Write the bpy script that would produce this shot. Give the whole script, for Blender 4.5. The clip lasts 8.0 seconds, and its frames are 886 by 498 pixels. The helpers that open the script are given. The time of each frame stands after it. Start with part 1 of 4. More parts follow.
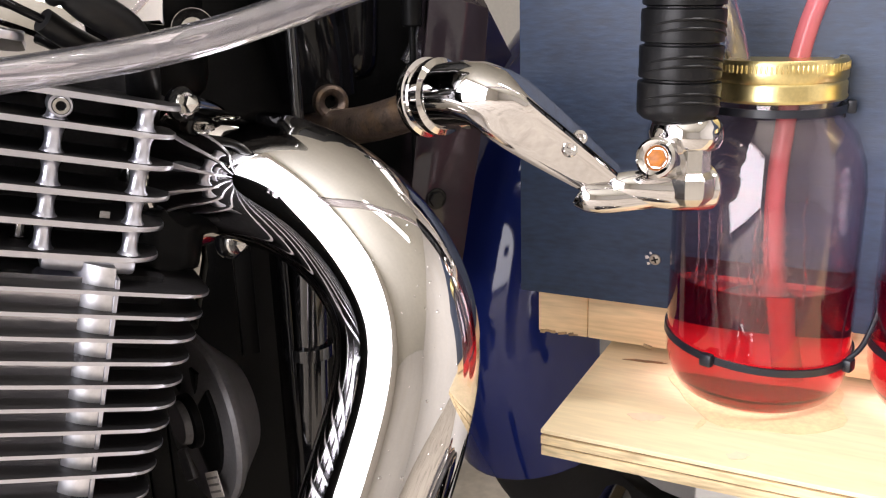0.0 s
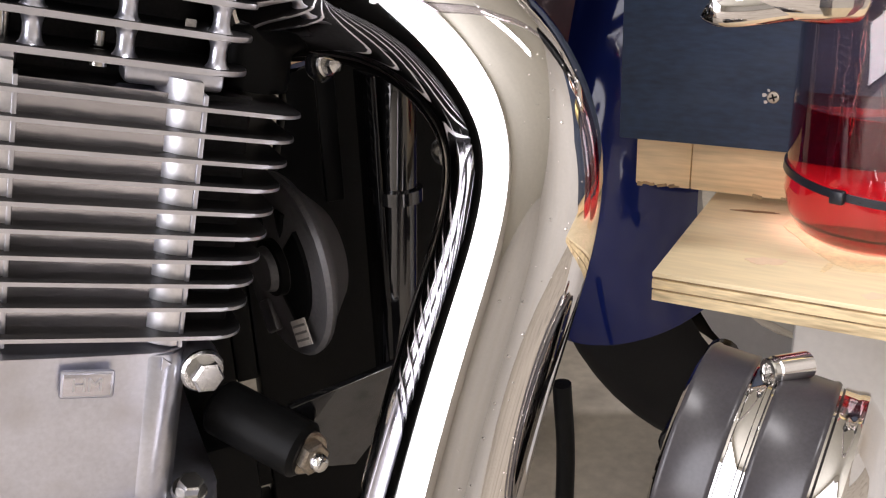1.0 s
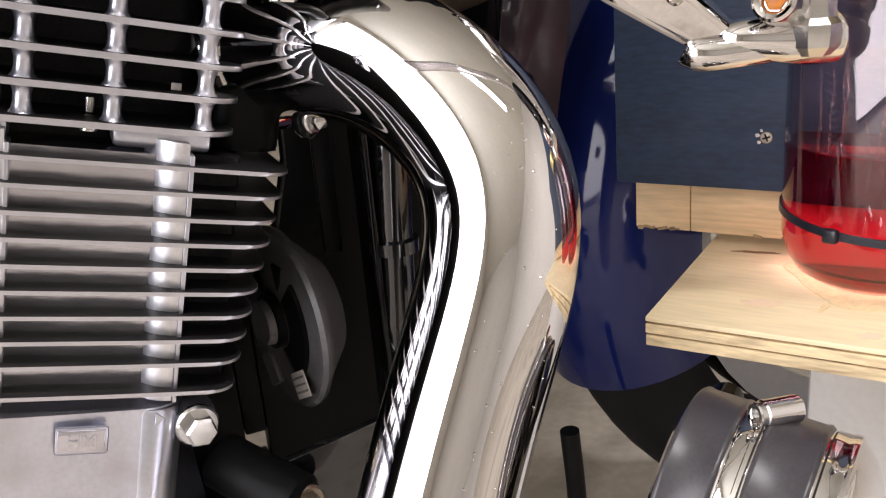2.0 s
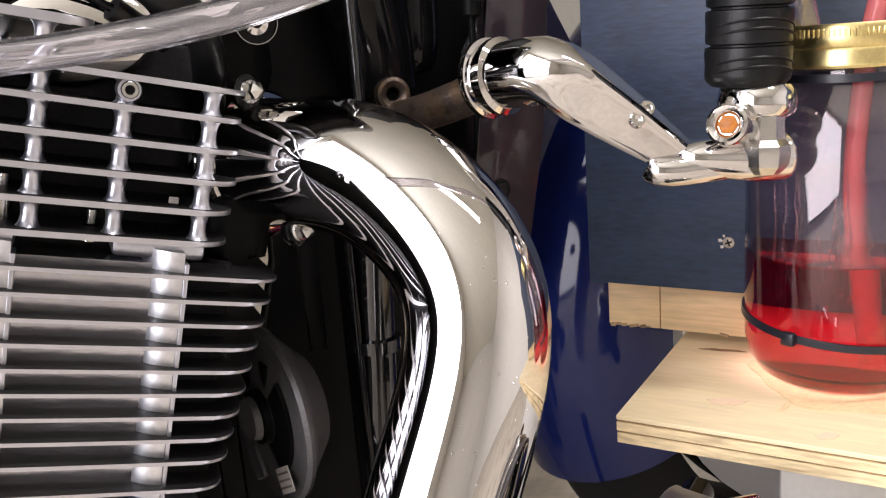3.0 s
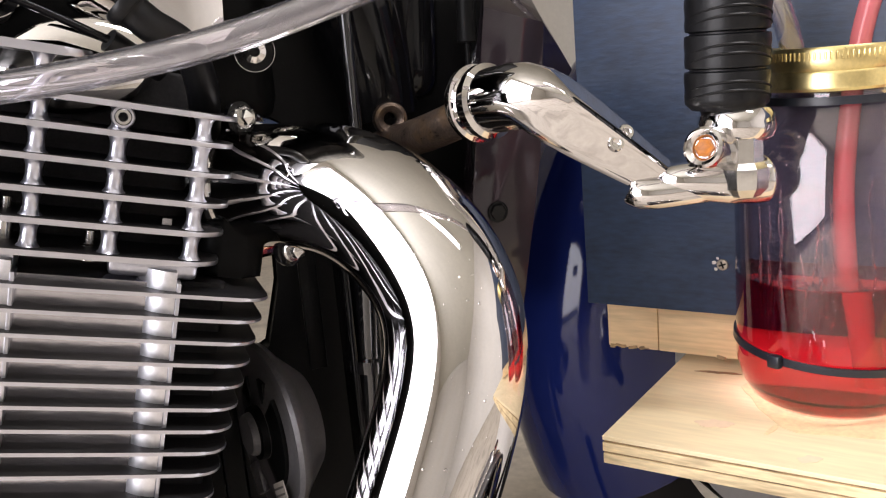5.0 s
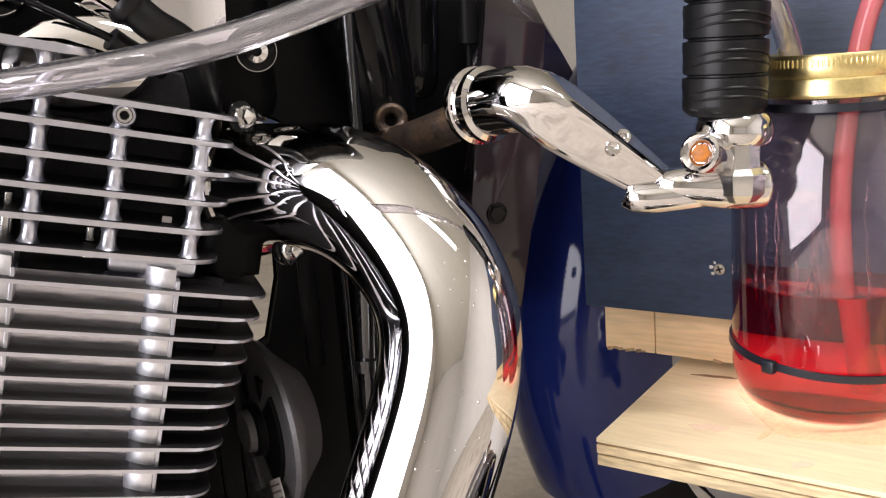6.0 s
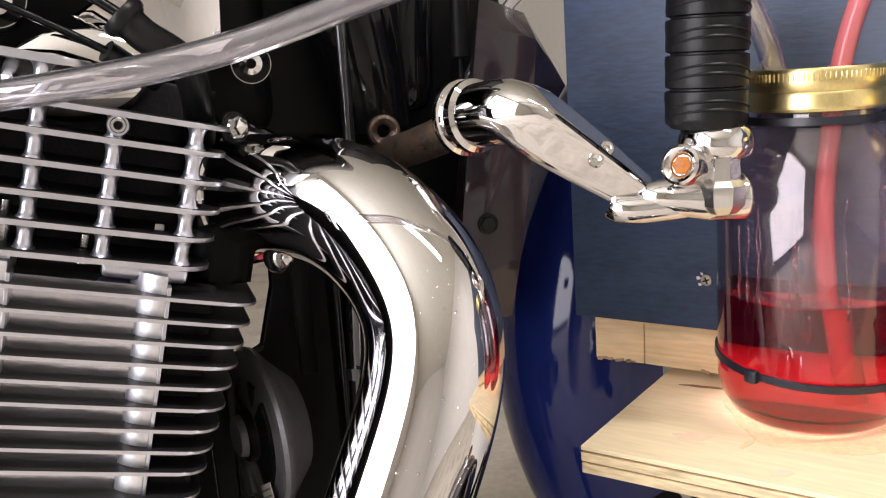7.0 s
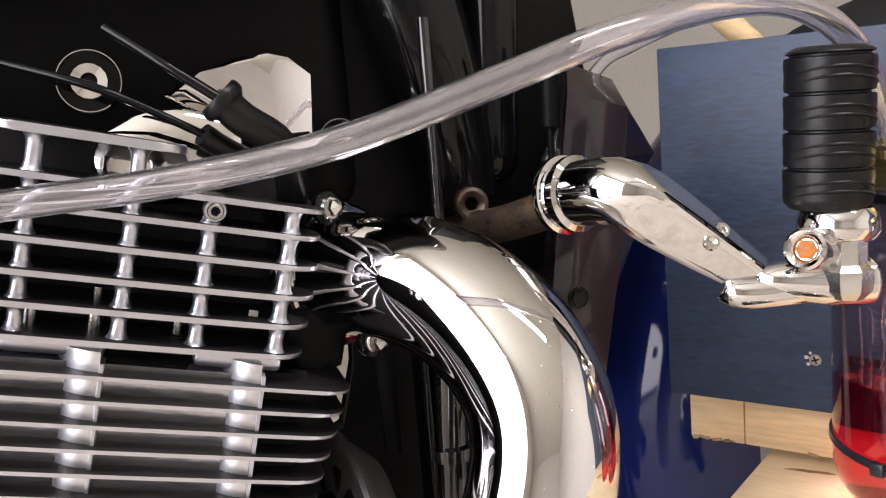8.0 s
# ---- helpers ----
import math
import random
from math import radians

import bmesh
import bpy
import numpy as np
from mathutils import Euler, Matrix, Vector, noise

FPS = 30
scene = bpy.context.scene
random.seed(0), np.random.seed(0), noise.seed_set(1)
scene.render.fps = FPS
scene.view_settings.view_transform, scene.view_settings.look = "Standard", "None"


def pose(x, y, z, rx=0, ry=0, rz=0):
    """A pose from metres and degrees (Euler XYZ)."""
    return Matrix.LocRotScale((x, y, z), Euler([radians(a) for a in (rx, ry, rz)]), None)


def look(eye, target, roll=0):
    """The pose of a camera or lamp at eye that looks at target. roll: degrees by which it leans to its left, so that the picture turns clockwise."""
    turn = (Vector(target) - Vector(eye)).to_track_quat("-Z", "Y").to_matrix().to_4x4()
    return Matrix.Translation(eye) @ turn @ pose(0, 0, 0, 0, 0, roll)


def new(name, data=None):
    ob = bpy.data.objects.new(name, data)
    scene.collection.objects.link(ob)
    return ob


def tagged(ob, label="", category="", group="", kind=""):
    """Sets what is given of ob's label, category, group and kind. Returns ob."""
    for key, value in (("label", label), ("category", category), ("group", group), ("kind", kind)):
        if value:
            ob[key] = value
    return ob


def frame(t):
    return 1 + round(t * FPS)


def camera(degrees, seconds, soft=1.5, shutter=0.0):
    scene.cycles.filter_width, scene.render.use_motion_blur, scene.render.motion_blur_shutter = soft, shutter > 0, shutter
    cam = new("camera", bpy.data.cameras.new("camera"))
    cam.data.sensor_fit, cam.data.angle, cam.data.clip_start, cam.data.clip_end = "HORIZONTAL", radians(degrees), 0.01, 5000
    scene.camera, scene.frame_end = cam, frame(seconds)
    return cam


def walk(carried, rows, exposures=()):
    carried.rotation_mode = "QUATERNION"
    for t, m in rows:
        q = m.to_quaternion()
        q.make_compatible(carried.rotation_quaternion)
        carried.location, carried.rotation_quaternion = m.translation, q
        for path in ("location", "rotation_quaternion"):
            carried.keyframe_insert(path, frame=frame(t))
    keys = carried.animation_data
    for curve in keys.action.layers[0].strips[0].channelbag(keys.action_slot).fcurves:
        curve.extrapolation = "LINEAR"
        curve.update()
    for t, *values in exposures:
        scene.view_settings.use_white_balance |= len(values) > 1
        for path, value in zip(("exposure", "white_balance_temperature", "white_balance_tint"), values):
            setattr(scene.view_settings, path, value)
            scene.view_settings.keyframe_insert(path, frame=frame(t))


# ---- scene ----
cam = camera(53.15, 8.0, soft=1.2)
PATH = [
    (0, (-0.0236, 0.0313, 0.5694), (-0.0046, 0.5103, 0.4273), -1.83),
    (0.5, (-0.0493, 0.0455, 0.5260), (-0.0306, 0.5163, 0.3587), -1.20),
    (1, (-0.0624, 0.0540, 0.5149), (-0.0650, 0.5180, 0.3287), -2.52),
    (1.2, (-0.0624, 0.0523, 0.5115), (-0.0753, 0.5173, 0.3283), -3.12),
    (2.3, (-0.0268, 0.0511, 0.5245), (-0.0507, 0.5273, 0.3740), -5.32),
    (2.5, (-0.0300, 0.0488, 0.5333), (-0.0455, 0.5276, 0.3899), -5.04),
    (3, (-0.0280, 0.0301, 0.5382), (-0.0425, 0.5153, 0.4181), -4.48),
    (3.5, (-0.0037, 0.0272, 0.5424), (-0.0395, 0.5160, 0.4433), -4.69),
    (4, (0.0034, 0.0256, 0.5421), (-0.0384, 0.5155, 0.4509), -5.14),
    (4.5, (0.0041, 0.0206, 0.5386), (-0.0409, 0.5087, 0.4400), -5.14),
    (5, (0.0080, 0.0204, 0.5374), (-0.0337, 0.5073, 0.4316), -4.98),
    (6.5, (0.0192, 0.0139, 0.5400), (-0.0282, 0.5001, 0.4334), -3.92),
    (7, (0.0274, 0.0100, 0.5383), (-0.0235, 0.4974, 0.4391), -4.03),
    (7.5, (0.0198, 0.0113, 0.5428), (-0.0301, 0.4993, 0.4461), -4.18),
    (8, (-0.0112, 0.0312, 0.5633), (-0.0789, 0.5204, 0.4851), -4.63),
]
walk(cam, [(t, look(eye, target, roll)) for t, eye, target, roll in PATH],
     [(0, -0.20), (0.5, -0.46), (1, -0.54), (2.5, -0.44), (3.5, -0.38), (4.5, -0.34), (6.5, -0.36), (8, -0.29)])


# ---- world and light ----
world = bpy.data.worlds.new("world")
scene.world = world
world.use_nodes = True
wn = world.node_tree
sky = wn.nodes.new("ShaderNodeTexSky")
sky.sky_type = "NISHITA"
sky.sun_disc = False
sky.sun_elevation, sky.sun_rotation = radians(40), radians(250)
wn.links.new(sky.outputs["Color"], wn.nodes["Background"].inputs["Color"])
wn.nodes["Background"].inputs["Strength"].default_value = 0.12

ROOM_X0, ROOM_X1, ROOM_Y0, ROOM_Y1, ROOM_H, GROUND = -1.5, 2.6, -5.0, 4.4, 2.75, -0.025
DOOR_Y0, DOOR_Y1, DOOR_H = -2.6, 0.0, 2.5


def area_lamp(name, m, sx, sy, watts, colour):
    data = bpy.data.lights.new(name, "AREA")
    data.shape, data.size, data.size_y, data.energy, data.color = "RECTANGLE", sx, sy, watts, colour
    ob = new(name, data)
    ob.matrix_world = m
    return ob


# daylight through the open garage door, behind and to the side of the walk
area_lamp("daylight_in_garage_door", look((ROOM_X0 + 0.02, (DOOR_Y0 + DOOR_Y1) / 2, DOOR_H / 2), (0, (DOOR_Y0 + DOOR_Y1) / 2, DOOR_H / 2)),
          DOOR_Y1 - DOOR_Y0 - 0.1, DOOR_H - 0.1, 174, (0.975, 0.935, 1.0))
# unseen fill lamp added under the ceiling, beside the shelf, to brighten its top
FILL_AT = (0.85, -0.25, 2.50)
area_lamp("shelf_fill", look((FILL_AT[0], FILL_AT[1], FILL_AT[2] - 0.035), (FILL_AT[0], FILL_AT[1], 0), 0), 1.2, 0.16, 45, (1.0, 0.955, 0.98))

# ---- materials ----


def material(name, colour, rough=0.5, metal=0.0, var=0.12, scale=40.0, fine=300.0, bump=0.15, bump_scale=None, dist=0.0005, coat=0.0,
             stain=None, stain_amount=0.5, stain_scale=12.0, rough_var=0.08, stretch=None, spec=0.5):
    m = bpy.data.materials.new(name)
    m.use_nodes = True
    t = m.node_tree
    n, l = t.nodes, t.links
    b = n["Principled BSDF"]
    b.inputs["Metallic"].default_value = metal
    b.inputs["Coat Weight"].default_value = coat
    b.inputs["Specular IOR Level"].default_value = spec
    b.inputs["Coat Roughness"].default_value = 0.04
    co = n.new("ShaderNodeTexCoord")
    src = co.outputs["Object"]
    if stretch:
        mp = n.new("ShaderNodeMapping")
        mp.inputs["Scale"].default_value = stretch
        l.new(src, mp.inputs["Vector"])
        src = mp.outputs["Vector"]

    def noise_tex(sc, detail=4):
        x = n.new("ShaderNodeTexNoise")
        x.inputs["Scale"].default_value = sc
        x.inputs["Detail"].default_value = detail
        l.new(src, x.inputs["Vector"])
        return x.outputs["Fac"]

    big, small = noise_tex(scale), noise_tex(fine, 2)
    mix = n.new("ShaderNodeMath")
    mix.operation = "ADD"
    l.new(big, mix.inputs[0])
    l.new(small, mix.inputs[1])
    ramp = n.new("ShaderNodeValToRGB")
    lo = [max(0.0, c * (1 - var)) for c in colour]
    hi = [min(1.0, c * (1 + var)) for c in colour]
    ramp.color_ramp.elements[0].color, ramp.color_ramp.elements[1].color = (*lo, 1), (*hi, 1)
    half = n.new("ShaderNodeMath")
    half.operation = "MULTIPLY"
    half.inputs[1].default_value = 0.5
    l.new(mix.outputs[0], half.inputs[0])
    ramp.color_ramp.elements[0].position, ramp.color_ramp.elements[1].position = 0.35, 0.65
    l.new(half.outputs[0], ramp.inputs["Fac"])
    out = ramp.outputs["Color"]
    if stain:
        sr = n.new("ShaderNodeValToRGB")
        sr.color_ramp.elements[0].position, sr.color_ramp.elements[1].position = 0.52, 0.68
        l.new(noise_tex(stain_scale, 6), sr.inputs["Fac"])
        amount = n.new("ShaderNodeMath")
        amount.operation = "MULTIPLY"
        amount.inputs[1].default_value = stain_amount
        l.new(sr.outputs["Color"], amount.inputs[0])
        mx = n.new("ShaderNodeMix")
        mx.data_type = "RGBA"
        l.new(amount.outputs[0], mx.inputs["Factor"])
        l.new(out, mx.inputs["A"])
        mx.inputs["B"].default_value = (*stain, 1)
        out = mx.outputs["Result"]
    l.new(out, b.inputs["Base Color"])
    rr = n.new("ShaderNodeMapRange")
    rr.inputs["To Min"].default_value, rr.inputs["To Max"].default_value = max(0.0, rough - rough_var), min(1.0, rough + rough_var)
    l.new(half.outputs[0], rr.inputs["Value"])
    l.new(rr.outputs["Result"], b.inputs["Roughness"])
    if bump:
        bp = n.new("ShaderNodeBump")
        bp.inputs["Strength"].default_value = bump
        bp.inputs["Distance"].default_value = dist
        l.new(noise_tex(bump_scale or fine, 3), bp.inputs["Height"])
        l.new(bp.outputs["Normal"], b.inputs["Normal"])
    return m


def clear(name, colour, rough=0.02, ior=1.45, through_light=1.0, wavy=0.0, coat=0.0):
    m = bpy.data.materials.new(name)
    m.use_nodes = True
    b = m.node_tree.nodes["Principled BSDF"]
    b.inputs["Base Color"].default_value = (*colour, 1)
    b.inputs["Transmission Weight"].default_value = through_light
    b.inputs["Roughness"].default_value = rough
    b.inputs["IOR"].default_value = ior
    b.inputs["Coat Weight"].default_value = coat
    if wavy:
        t = m.node_tree
        co, mp, nz, bp = (t.nodes.new(k) for k in ("ShaderNodeTexCoord", "ShaderNodeMapping", "ShaderNodeTexNoise", "ShaderNodeBump"))
        mp.inputs["Scale"].default_value = (1, 1, 0.22)
        nz.inputs["Scale"].default_value = 45
        nz.inputs["Detail"].default_value = 1.5
        bp.inputs["Strength"].default_value = wavy
        bp.inputs["Distance"].default_value = 0.0015
        t.links.new(co.outputs["Object"], mp.inputs["Vector"])
        t.links.new(mp.outputs["Vector"], nz.inputs["Vector"])
        t.links.new(nz.outputs["Fac"], bp.inputs["Height"])
        t.links.new(bp.outputs["Normal"], b.inputs["Normal"])
    return m


CHROME = material("chrome", (0.69, 0.67, 0.66), 0.03, 1.0, var=0.03, scale=25, fine=900, bump=0.04, bump_scale=60, dist=0.0004, rough_var=0.02)
ALLOY = material("cast_alloy", (0.60, 0.61, 0.69), 0.30, 0.95, var=0.08, scale=30, fine=400, bump=0.05, bump_scale=250, dist=0.0003, stain=(0.40, 0.38, 0.38), stain_amount=0.35, stain_scale=25, rough_var=0.04)
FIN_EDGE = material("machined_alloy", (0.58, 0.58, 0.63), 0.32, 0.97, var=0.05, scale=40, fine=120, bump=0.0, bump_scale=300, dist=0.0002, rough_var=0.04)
DARK_ALLOY = material("sooty_alloy", (0.62, 0.61, 0.67), 0.18, 0.95, var=0.10, scale=25, fine=300, bump=0.30, bump_scale=32, dist=0.002, stain=(0.20, 0.19, 0.195), stain_amount=0.3, stain_scale=14, rough_var=0.05, stretch=(0.5, 0.5, 1.6))
STUD_ALLOY = material("stud_alloy", (0.76, 0.75, 0.78), 0.36, 0.95, var=0.12, scale=35, fine=300, bump=0.12, bump_scale=60, dist=0.001, stain=(0.30, 0.29, 0.29), stain_amount=0.3, stain_scale=20, rough_var=0.05)
STEEL = material("zinc_steel", (0.60, 0.59, 0.57), 0.20, 1.0, var=0.05, scale=60, fine=700, bump=0.06, stain=(0.38, 0.34, 0.30), stain_amount=0.12, stain_scale=80)
OLD_STEEL = material("tarnished_steel", (0.30, 0.26, 0.21), 0.35, 0.9, var=0.25, scale=90, fine=700, stain=(0.16, 0.09, 0.05), stain_amount=0.5, stain_scale=80)
GREY_BAND = material("smoked_band", (0.040, 0.037, 0.041), 0.32, 0.0, var=0.2, scale=40, fine=600, bump=0.02)
RUST = material("rusty_tube", (0.085, 0.062, 0.048), 0.30, 0.6, var=0.5, scale=70, fine=500, bump=0.5, stain=(0.16, 0.10, 0.05), stain_amount=0.6, stain_scale=90)
BLACK = material("black_gloss_paint", (0.004, 0.004, 0.0045), 0.09, 0.0, var=0.3, scale=20, fine=300, bump=0.02, coat=0.0, spec=0.22)
FRAME = material("black_frame_enamel", (0.005, 0.005, 0.0055), 0.08, 0.0, var=0.3, scale=25, fine=300, bump=0.05, bump_scale=60, coat=0.6)
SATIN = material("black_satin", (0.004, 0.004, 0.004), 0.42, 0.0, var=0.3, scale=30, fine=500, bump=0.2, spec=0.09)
HORN_PAINT = material("horn_paint", (0.085, 0.082, 0.085), 0.36, 0.0, var=0.25, scale=40, fine=500, bump=0.1)
RUBBER = material("black_rubber", (0.006, 0.006, 0.0065), 0.34, 0.0, var=0.3, scale=40, fine=700, bump=0.12, stain=(0.02, 0.02, 0.02), stain_amount=0.2, spec=0.24)
TYRE = material("tyre_rubber", (0.006, 0.006, 0.0065), 0.7, 0.0, var=0.3, scale=20, fine=300, bump=0.3, spec=0.2)
BLUE = material("deep_blue_paint", (0.006, 0.011, 0.070), 0.08, 0.0, var=0.05, scale=8, fine=20, bump=0.0, coat=0.15, rough_var=0.0, spec=0.3)
GUARD = material("smoke_black_gloss", (0.020, 0.015, 0.018), 0.05, 0.0, var=0.1, scale=12, fine=200, bump=0.0, coat=0.0, spec=0.4)
WET = clear("wet_film", (0.93, 0.80, 0.81), 0.06, 1.36)
FILM = clear("smeared_film", (0.95, 0.86, 0.86), 0.22, 1.33)
BOARD = material("blue_board_paint", (0.016, 0.030, 0.063), 0.50, 0.0, var=0.35, scale=18, fine=160, bump=0.3, bump_scale=160, dist=0.0008, stain=(0.042, 0.058, 0.092), stain_amount=0.5, stain_scale=10, stretch=(0.6, 1, 2.2))
PLY = material("plywood_face", (0.86, 0.71, 0.45), 0.55, 0.0, var=0.10, scale=9, fine=60, bump=0.15, stain=(0.62, 0.42, 0.20), stain_amount=0.3, stain_scale=7, stretch=(0.5, 4, 4))
PLY_EDGE = material("plywood_edge", (0.80, 0.63, 0.37), 0.65, 0.0, var=0.25, scale=30, fine=200, bump=0.4, stain=(0.16, 0.09, 0.04), stain_amount=0.6, stain_scale=40, stretch=(0.4, 3, 3))
PLY_DARK = material("plywood_crossply", (0.36, 0.24, 0.12), 0.7, 0.0, var=0.35, scale=60, fine=300, bump=0.5, stain=(0.08, 0.05, 0.03), stain_amount=0.8, stain_scale=60)
PINE = material("pine_strip", (0.70, 0.50, 0.28), 0.55, 0.0, var=0.18, scale=12, fine=70, bump=0.2, stain=(0.38, 0.22, 0.09), stain_amount=0.4, stain_scale=14, stretch=(0.5, 5, 5))
GLASS = clear("jar_glass", (0.84, 0.66, 0.68), ior=1.53, wavy=0.16, coat=0.4)
VINYL = clear("clear_vinyl", (0.93, 0.91, 0.95), 0.015, 1.53, 0.985, coat=1.0)
FLUID = clear("red_fluid", (0.60, 0.0008, 0.007), 0.08, 1.36)
RED_VINYL = clear("red_tinted_vinyl", (0.74, 0.24, 0.26), 0.12, 1.42, 0.5)
GOLD = material("gold_lid", (0.80, 0.65, 0.30), 0.30, 1.0, var=0.08, scale=40, fine=600, bump=0.06)
AMBER = material("amber_sealant", (0.38, 0.125, 0.012), 0.5, 0.0, var=0.3, scale=200, fine=900, bump=0.3, coat=0.0)
NYLON = material("black_nylon", (0.012, 0.014, 0.02), 0.3, 0.0, var=0.2, scale=100, fine=900, bump=0.05)
DRIP = material("orange_drip", (0.83, 0.65, 0.37), 0.5, 0.0, var=0.12, scale=80, fine=300, bump=0.05)
KNOT = material("dark_knot", (0.28, 0.15, 0.07), 0.5, 0.0, var=0.4, scale=120, fine=500, bump=0.2)
# cast alloy near black: shade between fins and in hollows put into the colour
SHADED_ALLOY = material("shaded_cast_alloy", (0.022, 0.021, 0.022), 0.42, 0.2, var=0.3, scale=40, fine=500, bump=0.3, stain=(0.06, 0.055, 0.05), stain_amount=0.3, spec=0.12)
PAPER = material("pale_sticker", (0.5, 0.46, 0.42), 0.5, 0.0, var=0.15, scale=300, fine=1500)
INK = material("grey_print", (0.16, 0.15, 0.14), 0.6)
PINK = material("pink_stain", (0.86, 0.655, 0.455), 0.5, 0.0, var=0.05, scale=60, fine=300, bump=0.05)
CREAM = material("cream_wall_paint", (0.70, 0.675, 0.63), 0.6, 0.0, var=0.05, scale=3, fine=60, bump=0.15, stain=(0.60, 0.54, 0.45), stain_amount=0.25, stain_scale=1.5)
CEILING = material("ceiling_paint", (0.70, 0.685, 0.60), 0.7, 0.0, var=0.04, scale=3, fine=60, bump=0.1)
CONCRETE = material("garage_concrete", (0.52, 0.47, 0.40), 0.65, 0.0, var=0.14, scale=6, fine=90, bump=0.25, dist=0.001, stain=(0.22, 0.19, 0.16), stain_amount=0.6, stain_scale=9)
WHITE = material("white_plastic", (0.72, 0.71, 0.69), 0.4, 0.0, var=0.05, scale=10, fine=150, bump=0.05)

# ---- mesh helpers ----


def finish(name, bm, mat, smooth=True, angle=40):
    me = bpy.data.meshes.new(name)
    bmesh.ops.recalc_face_normals(bm, faces=bm.faces)
    if smooth:
        lim = radians(angle)
        for face in bm.faces:
            face.smooth = True
        for e in bm.edges:
            e.smooth = e.is_manifold and len(e.link_faces) == 2 and e.calc_face_angle(0) < lim
    bm.to_mesh(me)
    bm.free()
    me.materials.append(mat)
    return me


def part(name, bm, mat, parent, label="", m=None, smooth=True, angle=40):
    """One mesh object under a thing or a part."""
    ob = new(name, finish(name, bm, mat, smooth, angle))
    ob.parent = parent
    if m is not None:
        ob.matrix_local = m
    if label:
        ob["label"] = label
    return ob


def shared(name, me, parent, m):
    ob = new(name, me)
    ob.parent = parent
    ob.matrix_local = m
    return ob


def thing(name, m, label, category, group="", kind=""):
    ob = new(name)
    ob.matrix_world = m
    return tagged(ob, label, category, group, kind)


def solid(name, bm, mat, m, label, category, group="", kind="", smooth=True):
    ob = new(name, finish(name, bm, mat, smooth))
    ob.matrix_world = m
    return tagged(ob, label, category, group, kind)


def add_box(bm, size, at=(0, 0, 0), bevel=0.0, turn=None, seg=2):
    made = bmesh.ops.create_cube(bm, size=1.0)["verts"]
    m = Matrix.Translation(at) @ (turn.to_4x4() if turn is not None else Matrix()) @ Matrix.Diagonal((*size, 1))
    bmesh.ops.transform(bm, matrix=m, verts=made)
    if bevel:
        edges = list({e for v in made for e in v.link_edges})
        bmesh.ops.bevel(bm, geom=edges, offset=bevel, segments=seg, affect="EDGES", profile=0.5)
    return bm


def box(size, at=(0, 0, 0), bevel=0.0, turn=None, seg=2):
    return add_box(bmesh.new(), size, at, bevel, turn, seg)


def axis_frame(a, b):
    """A pose at a whose z axis points to b."""
    a, b = Vector(a), Vector(b)
    return Matrix.Translation(a) @ (b - a).to_track_quat("Z", "Y").to_matrix().to_4x4()


def add_lathe(bm, profile, seg=32, m=Matrix(), closed=False):
    """Turns rows of (radius, height) round z; radius 0 closes an end."""
    rings = []
    for r, h in profile:
        if r < 1e-6:
            rings.append([bm.verts.new(m @ Vector((0, 0, h)))])
        else:
            rings.append([bm.verts.new(m @ Vector((r * math.cos(2 * math.pi * k / seg), r * math.sin(2 * math.pi * k / seg), h))) for k in range(seg)])
    pairs = list(zip(rings, rings[1:]))
    if closed:
        pairs.append((rings[-1], rings[0]))
    for a, b in pairs:
        for k in range(seg):
            j = (k + 1) % seg
            if len(a) == 1 and len(b) == 1:
                continue
            if len(a) == 1:
                bm.faces.new((a[0], b[k], b[j]))
            elif len(b) == 1:
                bm.faces.new((a[k], b[0], a[j]))
            else:
                bm.faces.new((a[k], b[k], b[j], a[j]))
    return bm


def lathe(profile, seg=32, m=Matrix(), closed=False):
    return add_lathe(bmesh.new(), profile, seg, m, closed)


def rod(a, b, r, seg=20, bevel=0.001):
    h = (Vector(b) - Vector(a)).length
    k = min(bevel, r * 0.4, h * 0.3)
    return lathe([(0, 0), (r - k, 0), (r, k), (r, h - k), (r - k, h), (0, h)], seg, axis_frame(a, b))


def spline(points, per=10):
    """Catmull-Rom through the points."""
    p = [Vector(q) for q in points]
    p = [2 * p[0] - p[1]] + p + [2 * p[-1] - p[-2]]
    out = []
    for i in range(1, len(p) - 2):
        a, b, c, d = p[i - 1], p[i], p[i + 1], p[i + 2]
        for k in range(per):
            t = k / per
            out.append(0.5 * (2 * b + (c - a) * t + (2 * a - 5 * b + 4 * c - d) * t * t + (3 * b - a - 3 * c + d) * t ** 3))
    out.append(p[-2])
    return out


